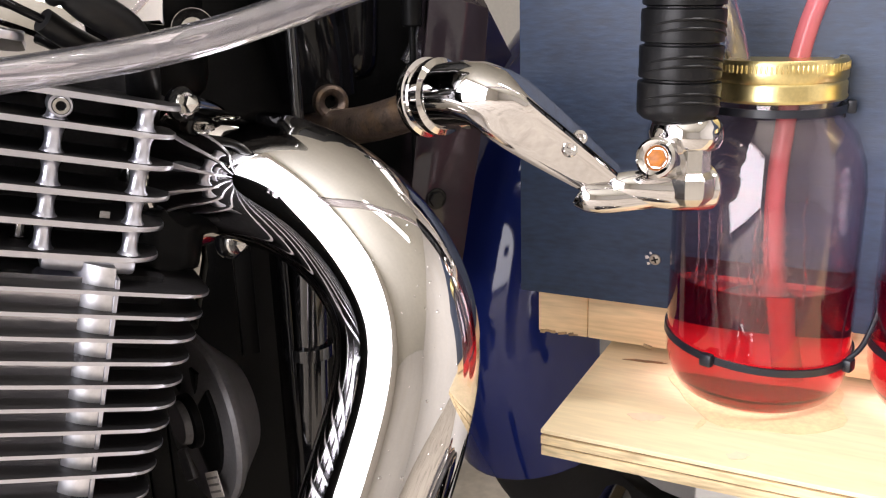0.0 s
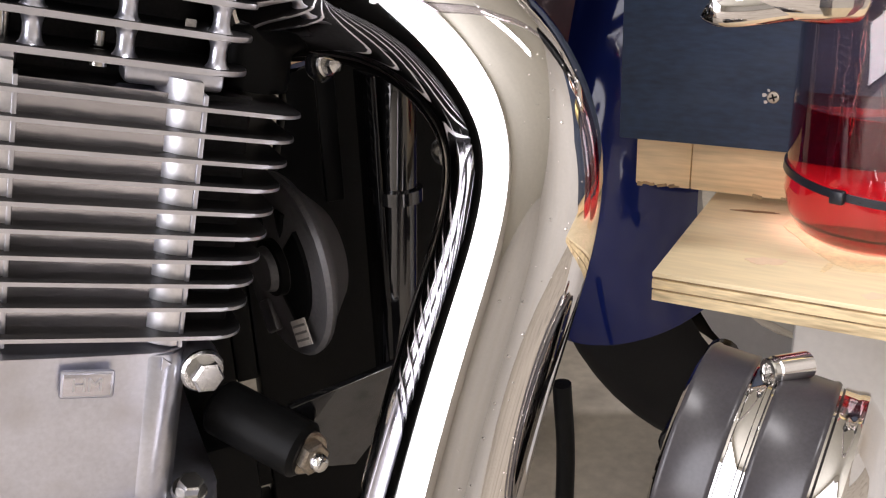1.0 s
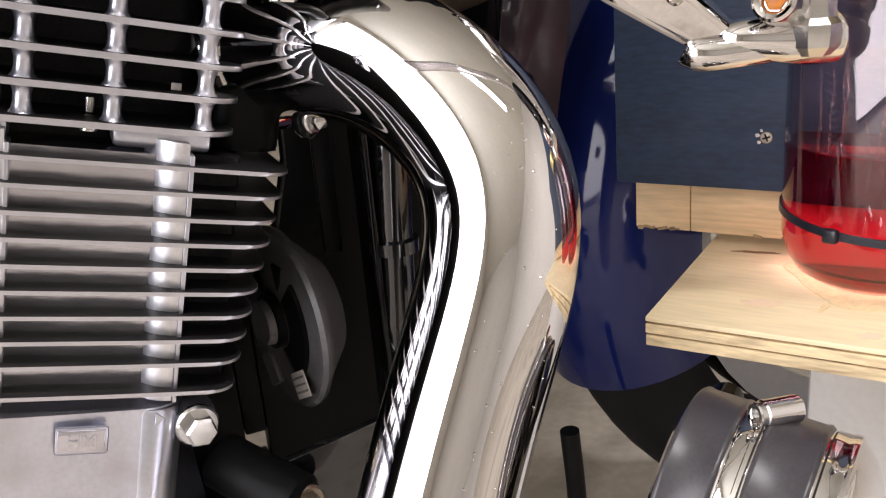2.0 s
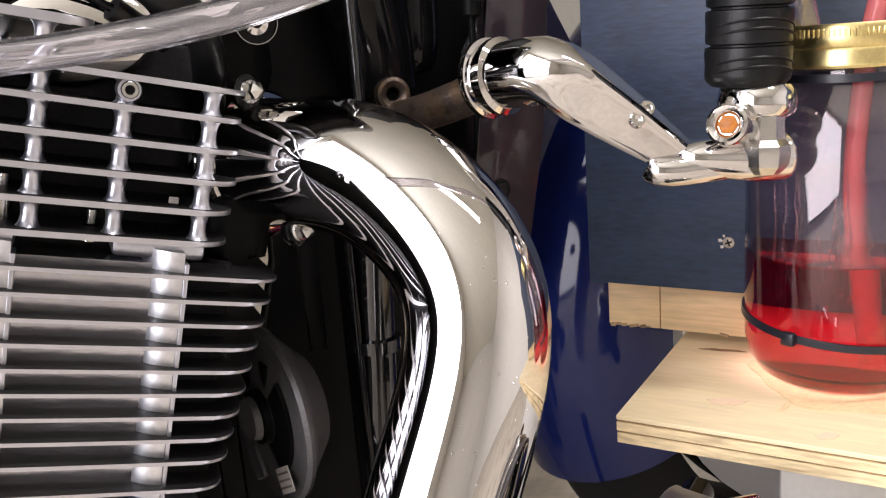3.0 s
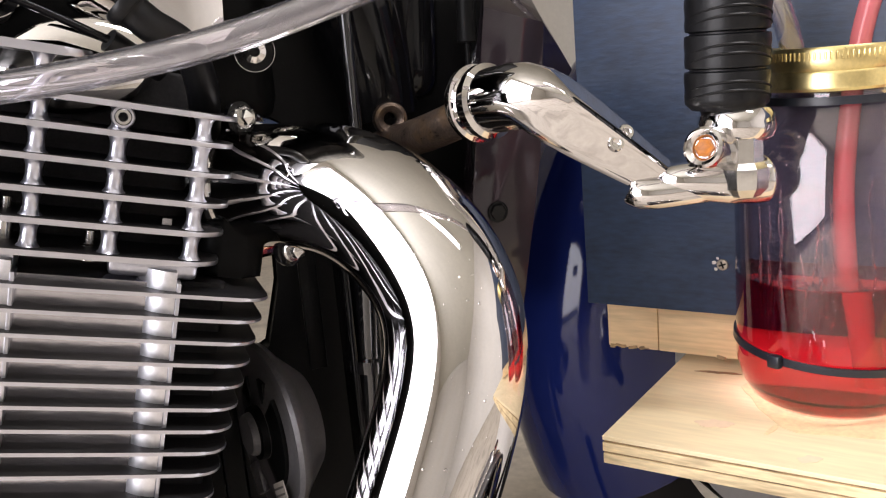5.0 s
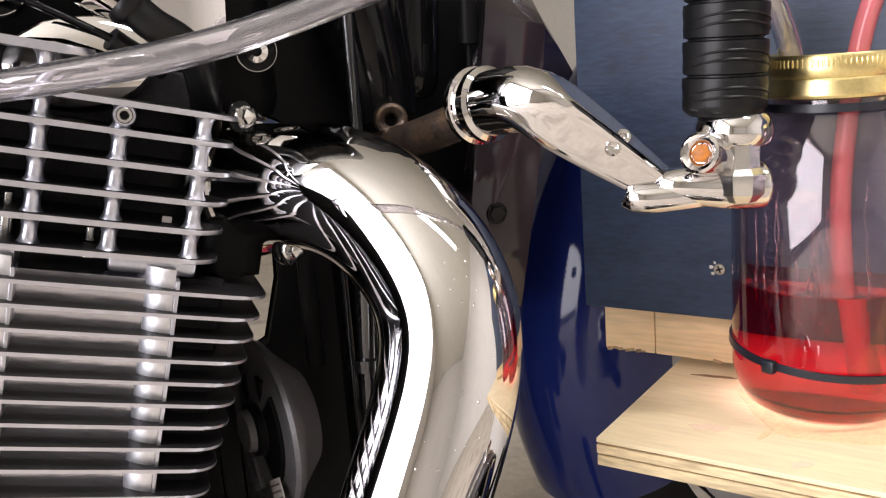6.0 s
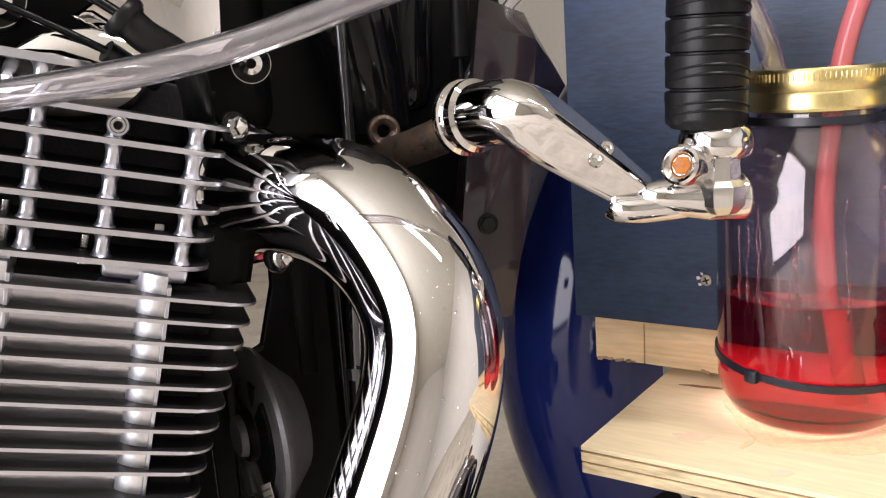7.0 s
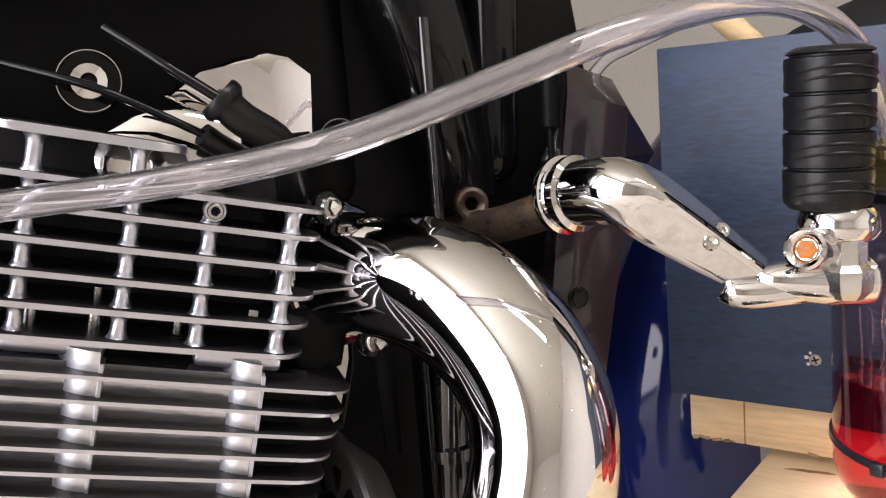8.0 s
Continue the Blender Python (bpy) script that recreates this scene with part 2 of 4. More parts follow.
def sweep(points, radius, seg=24, per=10, hollow=0.0, caps=True, smooth_path=True):
    """A round tube along the points. radius: a number or a function of 0..1. hollow: wall thickness."""
    path = spline(points, per) if smooth_path else [Vector(q) for q in points]
    bm = bmesh.new()
    rad = radius if callable(radius) else (lambda u: radius)
    side = None
    outer, inner = [], []
    for i, q in enumerate(path):
        ahead = (path[min(i + 1, len(path) - 1)] - path[max(i - 1, 0)]).normalized()
        if side is None:
            side = ahead.orthogonal().normalized()
        side = (side - ahead * side.dot(ahead)).normalized()
        up = ahead.cross(side)
        r = rad(i / (len(path) - 1))
        for store, rr in ((outer, r), (inner, r - hollow)):
            if store is inner and not hollow:
                continue
            store.append([bm.verts.new(q + rr * (math.cos(2 * math.pi * k / seg) * side + math.sin(2 * math.pi * k / seg) * up)) for k in range(seg)])
    for store in (outer, inner):
        for a, b in zip(store, store[1:]):
            for k in range(seg):
                j = (k + 1) % seg
                bm.faces.new((a[k], a[j], b[j], b[k]))
    if hollow:
        for a, b in ((outer[0], inner[0]), (outer[-1], inner[-1])):
            for k in range(seg):
                j = (k + 1) % seg
                bm.faces.new((a[k], a[j], b[j], b[k]))
    elif caps:
        bm.faces.new(outer[0])
        bm.faces.new(outer[-1])
    return bm


def slab(outline, z0, z1, bevel=0.0):
    """A plate: an outline of (x, y) drawn up from z0 to z1."""
    bm = bmesh.new()
    bottom = [bm.verts.new((x, y, z0)) for x, y in outline]
    top = [bm.verts.new((x, y, z1)) for x, y in outline]
    bm.faces.new(bottom)
    bm.faces.new(top)
    n = len(outline)
    for k in range(n):
        j = (k + 1) % n
        bm.faces.new((bottom[k], bottom[j], top[j], top[k]))
    if bevel:
        rim = [e for e in bm.edges if abs(e.verts[0].co.z - e.verts[1].co.z) < 1e-7]
        bmesh.ops.bevel(bm, geom=rim, offset=bevel, segments=2, affect="EDGES", profile=0.5)
    return bm


def rounded(x0, x1, y0, y1, r, seg=8, bow=0.0):
    """A rounded rectangle; bow pushes the y0 side out."""
    out = []
    for cx, cy, a0 in ((x1 - r, y1 - r, 0), (x0 + r, y1 - r, 90), (x0 + r, y0 + r, 180), (x1 - r, y0 + r, 270)):
        for k in range(seg + 1):
            a = radians(a0 + 90 * k / seg)
            out.append((cx + r * math.cos(a), cy + r * math.sin(a)))
        if a0 == 180:
            for k in range(1, 12):
                out.append((x0 + r + (x1 - x0 - 2 * r) * k / 12, y0))
    mid, half = (x0 + x1) / 2, (x1 - x0) / 2
    return [(x, y - bow * (1 - ((x - mid) / half) ** 2) if y < (y0 + y1) / 2 else y) for x, y in out]


def hex_bolt(r, h, flange=0.0, dome=0.0, socket=False, seg=6):
    """A bolt head along +z: flange, hexagon, worn top; or a round head with a socket."""
    bm = bmesh.new()
    if flange:
        add_lathe(bm, [(0, 0), (flange, 0), (flange, h * 0.16), (flange * 0.9, h * 0.3), (0, h * 0.3)], 24)
    n = 24 if socket else seg
    if socket:
        add_lathe(bm, [(0, 0), (r, 0), (r, h * 0.8), (r * 0.9, h), (r * 0.58, h), (r * 0.5, h * 0.9), (r * 0.5, h * 0.35), (0, h * 0.35)], n)
    else:
        add_lathe(bm, [(0, h * 0.2), (r, h * 0.2), (r, h * 0.88), (r * 0.86, h), (0, h + dome)], n)
    return bm


def put_bolt(name, parent, at, way, r, h, mat, label="", **kw):
    at = Vector(at)
    return part(name, hex_bolt(r, h, **kw), mat, parent, label, axis_frame(at, at + Vector(way)), angle=25)


# ---- the garage ----


def wall_with_hole(x0, x1, y0, y1, z1, hy0, hy1, hz):
    bm = bmesh.new()
    cx = (x0 + x1) / 2
    add_box(bm, (x1 - x0, hy0 - y0, z1 + 0.1), (cx, (y0 + hy0) / 2, z1 / 2 - 0.05))
    add_box(bm, (x1 - x0, y1 - hy1, z1 + 0.1), (cx, (y1 + hy1) / 2, z1 / 2 - 0.05))
    add_box(bm, (x1 - x0, hy1 - hy0, z1 - hz), (cx, (hy0 + hy1) / 2, (z1 + hz) / 2))
    return bm


floor = solid("floor", box((ROOM_X1 - ROOM_X0 + 0.4, ROOM_Y1 - ROOM_Y0 + 0.4, 0.1), ((ROOM_X0 + ROOM_X1) / 2, (ROOM_Y0 + ROOM_Y1) / 2, GROUND - 0.05)), CONCRETE, Matrix(),
              "stained beige concrete garage floor", "floor", kind="structure", smooth=False)
solid("wall_north", box((ROOM_X1 - ROOM_X0, 0.12, ROOM_H + 0.1), ((ROOM_X0 + ROOM_X1) / 2, ROOM_Y1 + 0.06, ROOM_H / 2 - 0.05)), CREAM, Matrix(), "plain cream painted garage wall", "wall", kind="structure", smooth=False)
solid("wall_south", box((ROOM_X1 - ROOM_X0, 0.12, ROOM_H + 0.1), ((ROOM_X0 + ROOM_X1) / 2, ROOM_Y0 - 0.06, ROOM_H / 2 - 0.05)), CREAM, Matrix(), "plain cream painted garage wall", "wall", kind="structure", smooth=False)
solid("wall_east", box((0.12, ROOM_Y1 - ROOM_Y0 + 0.24, ROOM_H + 0.1), (ROOM_X1 + 0.06, (ROOM_Y0 + ROOM_Y1) / 2, ROOM_H / 2 - 0.05)), CREAM, Matrix(), "plain cream painted garage wall", "wall", kind="structure", smooth=False)
solid("wall_west", wall_with_hole(ROOM_X0 - 0.12, ROOM_X0, ROOM_Y0 - 0.12, ROOM_Y1 + 0.12, ROOM_H, DOOR_Y0, DOOR_Y1, DOOR_H), CREAM, Matrix(),
      "cream garage wall with a wide open doorway", "wall", kind="structure", smooth=False)
solid("ceiling", box((ROOM_X1 - ROOM_X0 + 0.24, ROOM_Y1 - ROOM_Y0 + 0.24, 0.1), ((ROOM_X0 + ROOM_X1) / 2, (ROOM_Y0 + ROOM_Y1) / 2, ROOM_H + 0.05)), CEILING, Matrix(),
      "plain off-white garage ceiling", "ceiling", kind="structure", smooth=False)

# housing made up to hold the fill lamp
fill_light = thing("fill_light", pose(*FILL_AT), "white housing added round the unseen fill lamp", "ceiling light")
part("housing", box((1.3, 0.2, 0.06), (0, 0, 0.0), 0.01), WHITE, fill_light)
for side in (-0.4, 0.4):
    part("bracket", box((0.02, 0.02, 0.225), (side, 0, 0.1405), 0.003), WHITE, fill_light)

# ---- the motorcycle: x along the machine, y towards its middle, z up ----
YAW, LEAN_DEG = 24.0, 14.0
BIKE = pose(-0.181, 0.457, 0.0, 0, 0, YAW)
TO_BIKE = BIKE.inverted()
ENGINE = pose(0, 0, 0.44, 0, LEAN_DEG, 0)
bike = thing("motorcycle", BIKE, "blue and black motorcycle with an alloy engine and chrome exhaust", "motorcycle")


def local(*points):
    return [TO_BIKE @ Vector(p) for p in points]


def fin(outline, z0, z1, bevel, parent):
    """A cooling fin: bright machined edge, dull cast faces blackened with the shade between fins."""
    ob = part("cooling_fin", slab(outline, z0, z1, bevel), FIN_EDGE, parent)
    ob.data.materials.append(SHADED_ALLOY)
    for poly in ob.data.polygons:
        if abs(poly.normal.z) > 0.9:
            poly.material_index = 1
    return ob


# cylinder barrel
barrel = part("cylinder_barrel", slab(rounded(-0.24, 0.0150, 0.0115, 0.21, 0.004), -0.134, -0.007, 0.001), DARK_ALLOY, bike, "finned alloy cylinder barrel", ENGINE)
for k in range(10):
    z = -0.0108 - 0.0125 * k - (0.003 if k == 9 else 0)
    front = 0.0628 - 0.0019 * k
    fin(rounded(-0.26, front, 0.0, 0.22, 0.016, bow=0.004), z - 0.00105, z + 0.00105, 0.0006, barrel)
# flank blackened: the shade past the rib is in its colour
part("barrel_flank", slab(rounded(0.0148, 0.040, 0.021, 0.20, 0.003), -0.134, -0.007, 0.001), SHADED_ALLOY, barrel)
for x, y, r in ((-0.0680, 0.0258, 0.0215), (0.0122, 0.0236, 0.0190)):
    half = [(x + r * math.cos(radians(g)), y + r * math.sin(radians(g))) for g in range(270, 89, -6)]
    part("stud_column", slab(half, -0.133, 0.0005, 0.0004), STUD_ALLOY, barrel)
for x in (-0.066, 0.0145):
    part("rib", box((0.0022, 0.016, 0.128), (x - 0.001, 0.0105, -0.069), 0.0006), FIN_EDGE, barrel)

# cylinder head: a lattice of fins and columns over a core blackened as the hollow's shade
head = part("cylinder_head", slab(rounded(-0.24, 0.030, 0.050, 0.21, 0.03), -0.007, 0.105, 0.002), SHADED_ALLOY, bike, "alloy cylinder head with a lattice of fins", ENGINE)
for z, x1 in ((0.0064, 0.034), (0.0225, 0.035), (0.038, 0.036), (0.054, 0.036), (0.070, 0.035), (0.0845, 0.036)):
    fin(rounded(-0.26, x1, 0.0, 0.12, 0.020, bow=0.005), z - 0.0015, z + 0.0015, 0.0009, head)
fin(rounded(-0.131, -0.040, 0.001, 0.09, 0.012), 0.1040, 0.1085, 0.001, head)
HEAD_FINS = (0.0064, 0.0225, 0.038, 0.054, 0.070, 0.0845, 0.105)


def column_profile(z0, z1):
    """A slim post that swells into each fin it meets."""
    rows = [(0, z0)]
    for a, b in zip(HEAD_FINS, HEAD_FINS[1:]):
        if a >= z0 - 0.001 and b <= z1 + 0.001:
            rows += [(0.0062, a + 0.001), (0.0046, a + 0.003), (0.0039, a + 0.006), (0.0039, b - 0.006), (0.0046, b - 0.003), (0.0062, b - 0.001)]
    return rows + [(0, z1)]


for x, z1 in ((-0.1505, 0.106), (-0.1095, 0.106), (-0.0615, 0.106), (-0.0235, 0.086), (0.0175, 0.086)):
    part("column", lathe(column_profile(0.006, z1), 16, pose(x, 0.0078, 0)), ALLOY, head)
boss = part("bolt_boss", lathe([(0, 0), (0.0060, 0), (0.0060, 0.010), (0.0054, 0.012), (0, 0.012)], 20, axis_frame((-0.0225, 0.012, 0.0785), (-0.0225, -1, 0.0785))), ALLOY, head)
put_bolt("socket_bolt", head, (-0.0225, 0.000, 0.0785), (0, -1, 0), 0.0042, 0.004, STEEL, socket=True)
part("socket", lathe([(0, -0.001), (0.0023, -0.001), (0.0023, 0.0), (0, 0.0)], 6, axis_frame((-0.0225, -0.0026, 0.0785), (-0.0225, -1, 0.0785))), SATIN, head)
for x, z0, z1 in ((-0.074, 0.004, 0.030), (-0.033, 0.0, 0.016), (-0.105, 0.0, 0.024)):
    part("stud", lathe([(0, z0), (0.0042, z0), (0.0042, z1 - 0.008), (0.0026, z1 - 0.007), (0.0026, z1), (0, z1)], 12, pose(x, 0.024, 0)), STEEL, head)
part("stud_cap", box((0.050, 0.020, 0.012), (-0.092, 0.022, 0.001), 0.003), ALLOY, head)
part("stud_cap", box((0.046, 0.020, 0.012), (0.000, 0.022, 0.001), 0.003), ALLOY, head)
part("exhaust_boss", slab(rounded(0.024, 0.062, 0.030, 0.12, 0.012, 5), -0.005, 0.028, 0.003), SATIN, head)
part("paint_chip", box((0.005, 0.001, 0.0035), (0.0045, 0.012, 0.0262), 0.0004), PAPER, head, "small cream paint chip")

# crankcase
case = part("crankcase", slab(rounded(-0.28, 0.021, 0.002, 0.24, 0.022, bow=0.010), -0.226, -0.1345, 0.0015), ALLOY, bike, "smooth cast alloy crankcase", ENGINE)
part("lower_case", slab(rounded(-0.26, 0.045, -0.012, 0.25, 0.03), -0.30, -0.222, 0.006), ALLOY, case)
for x, y, z in ((-0.085, -0.010, -0.2225), (0.028, -0.002, -0.2225)):
    put_bolt("flange_bolt", case, (x, y + 0.012, z), (0, -0.35, 1), 0.007, 0.010, STEEL, flange=0.010)
part("corner_boss", lathe([(0, 0), (0.011, 0), (0.011, 0.014), (0.009, 0.017), (0, 0.017)], 20, axis_frame((0.026, 0.020, -0.146), (0.026, -1, -0.146))), ALLOY, case)
put_bolt("flange_bolt", case, (0.026, 0.004, -0.146), (0.15, -1, 0), 0.0085, 0.012, STEEL, flange=0.0115)
part("case_corner", lathe([(0, -0.225), (0.0135, -0.225), (0.0135, -0.137), (0.0125, -0.1355), (0, -0.1355)], 40, pose(0.0035, 0.0115, 0)), ALLOY, case)
plate = part("foundry_plate", box((0.0245, 0.0022, 0.0145), (-0.030, -0.0080, -0.1465), 0.0016), ALLOY, case, "raised foundry plate with two letters")
part("plate_recess", box((0.0215, 0.0010, 0.0115), (-0.030, -0.0090, -0.1465), 0.0004), DARK_ALLOY, plate)


def letters(text, size, depth, m, mat, name, parent):
    cu = bpy.data.curves.new(name, "FONT")
    cu.body, cu.size, cu.extrude, cu.align_x, cu.align_y = text, size, depth, "CENTER", "CENTER"
    tmp = new(name + "_source", cu)
    me = bpy.data.meshes.new_from_object(tmp.evaluated_get(bpy.context.evaluated_depsgraph_get()))
    bpy.data.objects.remove(tmp)
    me.materials.append(mat)
    return shared(name, me, parent, m)


letters("HM", 0.0095, 0.0006, pose(-0.030, -0.0098, -0.1465, 90, 0, 0), FIN_EDGE, "raised_letters", plate)
part("arrow_mark", slab([(0.004, -0.0035), (0.004, 0.0035), (0.009, 0)], 0, 0.0012, 0.0003), ALLOY, case, m=pose(0.0, -0.0045, -0.138, 90, 0, 0))

# chrome header pipe
HEADER = local((-0.1463, 0.538, 0.4712), (-0.1182, 0.5184, 0.4731), (-0.0931, 0.5043, 0.4726), (-0.0663, 0.4885, 0.464), (-0.0427, 0.4713, 0.4448), (-0.0293, 0.4599, 0.4236), (-0.0238, 0.4493, 0.4011),
               (-0.0274, 0.4373, 0.374), (-0.0403, 0.4259, 0.3423), (-0.0536, 0.4135, 0.3082), (-0.0650, 0.399, 0.2745), (-0.0763, 0.381, 0.2416), (-0.0864, 0.360, 0.2087), (-0.098, 0.332, 0.160))
BEND = spline(HEADER, 14)
for _ in range(230):
    BEND = [BEND[0]] + [(a + 2 * b + c) / 4 for a, b, c in zip(BEND, BEND[1:], BEND[2:])] + [BEND[-1]]


def pipe_radius(u):
    """A flared root, a waist behind the bend, then an even bore."""
    flare = 0.0030 * max(0.0, 1 - u / 0.06) ** 2
    waist = 0.0010 * math.exp(-((u - 0.06) / 0.04) ** 2)
    return 0.0368 + flare - waist


pipe = part("header_pipe", sweep(BEND, pipe_radius, 96, smooth_path=False), CHROME, bike, "polished chrome exhaust header pipe")
spots = bmesh.new()
rnd = random.Random(7)
for _ in range(70):
    i = rnd.randrange(len(BEND) // 3, len(BEND) - 4)
    ahead = (BEND[i + 1] - BEND[i - 1]).normalized()
    out = (Vector((0, -1, 0)) + Vector((rnd.gauss(0.05, 0.35), 0, 0)))
    out = (out - ahead * out.dot(ahead)).normalized()
    r = pipe_radius(i / (len(BEND) - 1))
    c = BEND[i] + out * (r - 0.00005)
    k = rnd.choice((0.0004, 0.0005, 0.0006, 0.0009))
    add_lathe(spots, [(0, k * 0.5), (k * 0.7, k * 0.35), (k, -0.0001)], 8, axis_frame(c, c + out))
tagged(part("water_spots", spots, CHROME, pipe, "dried water spots"), kind="stuff")
port = TO_BIKE @ Vector((-0.143, 0.5355, 0.4715))
way = (HEADER[1] - HEADER[0]).normalized()
fl = axis_frame(port, port + way)
part("port_flange", lathe([(0.020, -0.016), (0.040, -0.016), (0.0435, -0.013), (0.0445, -0.009), (0.0435, -0.005), (0.0425, -0.003), (0.0425, 0.001), (0.0405, 0.003), (0.02, 0.003)], 48, fl), CHROME, pipe, "chrome exhaust port collar")
for name, p in (("flange_nut", (-0.140, 0.512, 0.5135)), ("flange_nut", (-0.121, 0.510, 0.4365))):
    q = TO_BIKE @ Vector(p)
    put_bolt(name, pipe, q, way, 0.0050, 0.008, STEEL, dome=0.003, flange=0.0068)
    part("flange_ear", lathe([(0, -0.006), (0.0085, -0.006), (0.0095, -0.004), (0.0095, -0.001), (0.008, 0), (0, 0)], 20, axis_frame(q, q + way)), BLACK, pipe)

# horn behind the pipe
HORN = axis_frame((0.0561, 0.0801, 0.3092), (0.0561 - 0.979, 0.0801 - 0.208, 0.3092)) @ Matrix.Diagonal((1.1, 1.1, 0.85, 1))
horn = part("horn", lathe([(0, -0.030), (0.030, -0.030), (0.044, -0.012), (0.052, -0.004), (0.053, 0.0), (0.051, 0.003), (0.046, 0.001), (0.040, 0.0015), (0.034, 0.004),
                           (0.017, 0.006), (0.014, 0.008), (0.0125, 0.016), (0.0115, 0.018), (0.008, 0.018), (0, 0.0165)], 48, HORN), HORN_PAINT, bike, "black disc horn with a paper label")
crescent = [(0.036 * math.cos(radians(a)), 0.036 * math.sin(radians(a))) for a in range(48, -69, -9)] + [(0.0165 * math.cos(radians(a)), 0.0165 * math.sin(radians(a))) for a in range(-82, 54, 9)]
part("horn_recess", slab(crescent, 0.002, 0.0062, 0.0006), SATIN, horn, m=HORN)
part("horn_recess", slab([(0.0055, 0.024), (0.008, 0.019), (0.011, 0.024), (0.013, 0.033), (0.004, 0.034)], 0.002, 0.0064, 0.0005), SATIN, horn, m=HORN)
part("horn_recess", slab([(-0.012, 0.018), (-0.016, 0.012), (-0.026, 0.018), (-0.016, 0.030)], 0.002, 0.0064, 0.0005), SATIN, horn, m=HORN)
part("hub_ring", lathe([(0.0125, 0.005), (0.0165, 0.005), (0.016, 0.012), (0.0135, 0.013), (0.0125, 0.012)], 28, HORN, True), SATIN, horn)
part("horn_lug", box((0.016, 0.020, 0.006), (-0.020, -0.038, 0.004), 0.002, Matrix.Rotation(radians(30), 3, "Z")), HORN_PAINT, horn, m=HORN)
lab = part("label", box((0.020, 0.015, 0.0008), (0.023, -0.032, 0.0066), 0.0002, Matrix.Rotation(radians(28), 3, "Z")), PAPER, horn, "small pale paper label", m=HORN)
for k in range(3):
    part("print_line", box((0.017, 0.0013, 0.0004), (0, 0, 0)), INK, lab, m=pose(0.023, -0.032, 0.0072, 0, 0, 28) @ pose(0, 0.004 - 0.004 * k, 0))
part("horn_bracket", box((0.012, 0.004, 0.095), (0.097, 0.098, 0.385), 0.001), SATIN, horn)

# black frame, backed by an added sheet that stands in for the dark interior
part("dark_gap_sheet", slab([(0.19, 0.10), (0.21, 0.30), (0.245, 0.47), (0.275, 0.57), (0.24, 0.80), (0.02, 0.80), (0.06, 0.60), (0.088, 0.47), (0.085, 0.39), (0.073, 0.345), (0.043, 0.335), (0.043, 0.0), (0.10, 0.0)], 0, 0.02, 0.002), SATIN, bike, m=Matrix.Translation((0, 0.160, 0)) @ pose(0, 0, 0, 90))
down = part("frame_downtube", sweep([(0.120, 0.07, 0.20), (0.126, 0.07, 0.30), (0.132, 0.07, 0.42), (0.136, 0.08, 0.50), (0.139, 0.09, 0.62)], lambda u: 0.0125 - 0.0085 * min(1.0, max(0.0, (u - 0.5) / 0.12)), 24, 8), FRAME, bike, "glossy black frame tube")
part("collar", lathe([(0.012, -0.004), (0.0165, -0.004), (0.0165, 0.004), (0.012, 0.004)], 24, axis_frame((0.128, 0.07, 0.345), (0.1285, 0.07, 0.36)), True), FRAME, down)
part("frame_bar", box((0.004, 0.03, 0.22), (0.1145, 0.075, 0.31), 0.001), BLACK, bike)
fb = TO_BIKE @ Vector((-0.062, 0.520, 0.386))
part("frame_bush", lathe([(0.004, 0), (0.008, 0), (0.0085, 0.002), (0.0085, 0.012), (0.004, 0.012)], 20, axis_frame(fb, fb + Vector((0, -1, 0))), True), STEEL, bike)
mount = part("engine_mount", rod((0.000, 0.04, 0.248), (0.037, -0.006, 0.232), 0.0165, 24, 0.003), SATIN, bike, "black engine mount sleeve")
nut_at = Vector((0.037, -0.006, 0.232))
put_bolt("mount_nut", mount, nut_at, (0.3, -0.9, -0.1), 0.0098, 0.009, OLD_STEEL, flange=0.0128)
part("mount_stud", lathe([(0, 0), (0.0052, 0), (0.0052, 0.012), (0.0045, 0.0145), (0.003, 0.0158), (0, 0.016)], 20, axis_frame(nut_at, nut_at + Vector((0.3, -0.9, -0.1)))), STEEL, mount)
part("mount_plate", slab([(0.03, 0.21), (0.07, 0.20), (0.115, 0.245), (0.105, 0.262), (0.07, 0.255), (0.035, 0.25)], 0, 0.006, 0.001), FRAME, bike, m=Matrix.Translation((0, 0.02, 0)) @ pose(0, 0, 0, 90))

# black fillers added to stand in for the dark behind engine and mount
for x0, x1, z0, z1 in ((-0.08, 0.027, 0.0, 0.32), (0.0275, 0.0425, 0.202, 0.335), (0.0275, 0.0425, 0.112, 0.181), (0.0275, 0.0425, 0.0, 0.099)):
    part("dark_gap_strip", box((x1 - x0, 0.018, z1 - z0), ((x0 + x1) / 2, 0.150, (z0 + z1) / 2), 0.0015), SATIN, bike)
part("dark_gap_block", box((0.12, 0.03, 0.14), (-0.035, 0.10, 0.12), 0.004), SATIN, bike)

# steering neck, guard plate and the dark parts above
part("steering_neck", sweep([(0.168, 0.13, 0.500), (0.163, 0.13, 0.54), (0.150, 0.13, 0.60), (0.12, 0.13, 0.72)], lambda u: 0.026 + 0.012 * u, 32, 8), BLACK, bike)


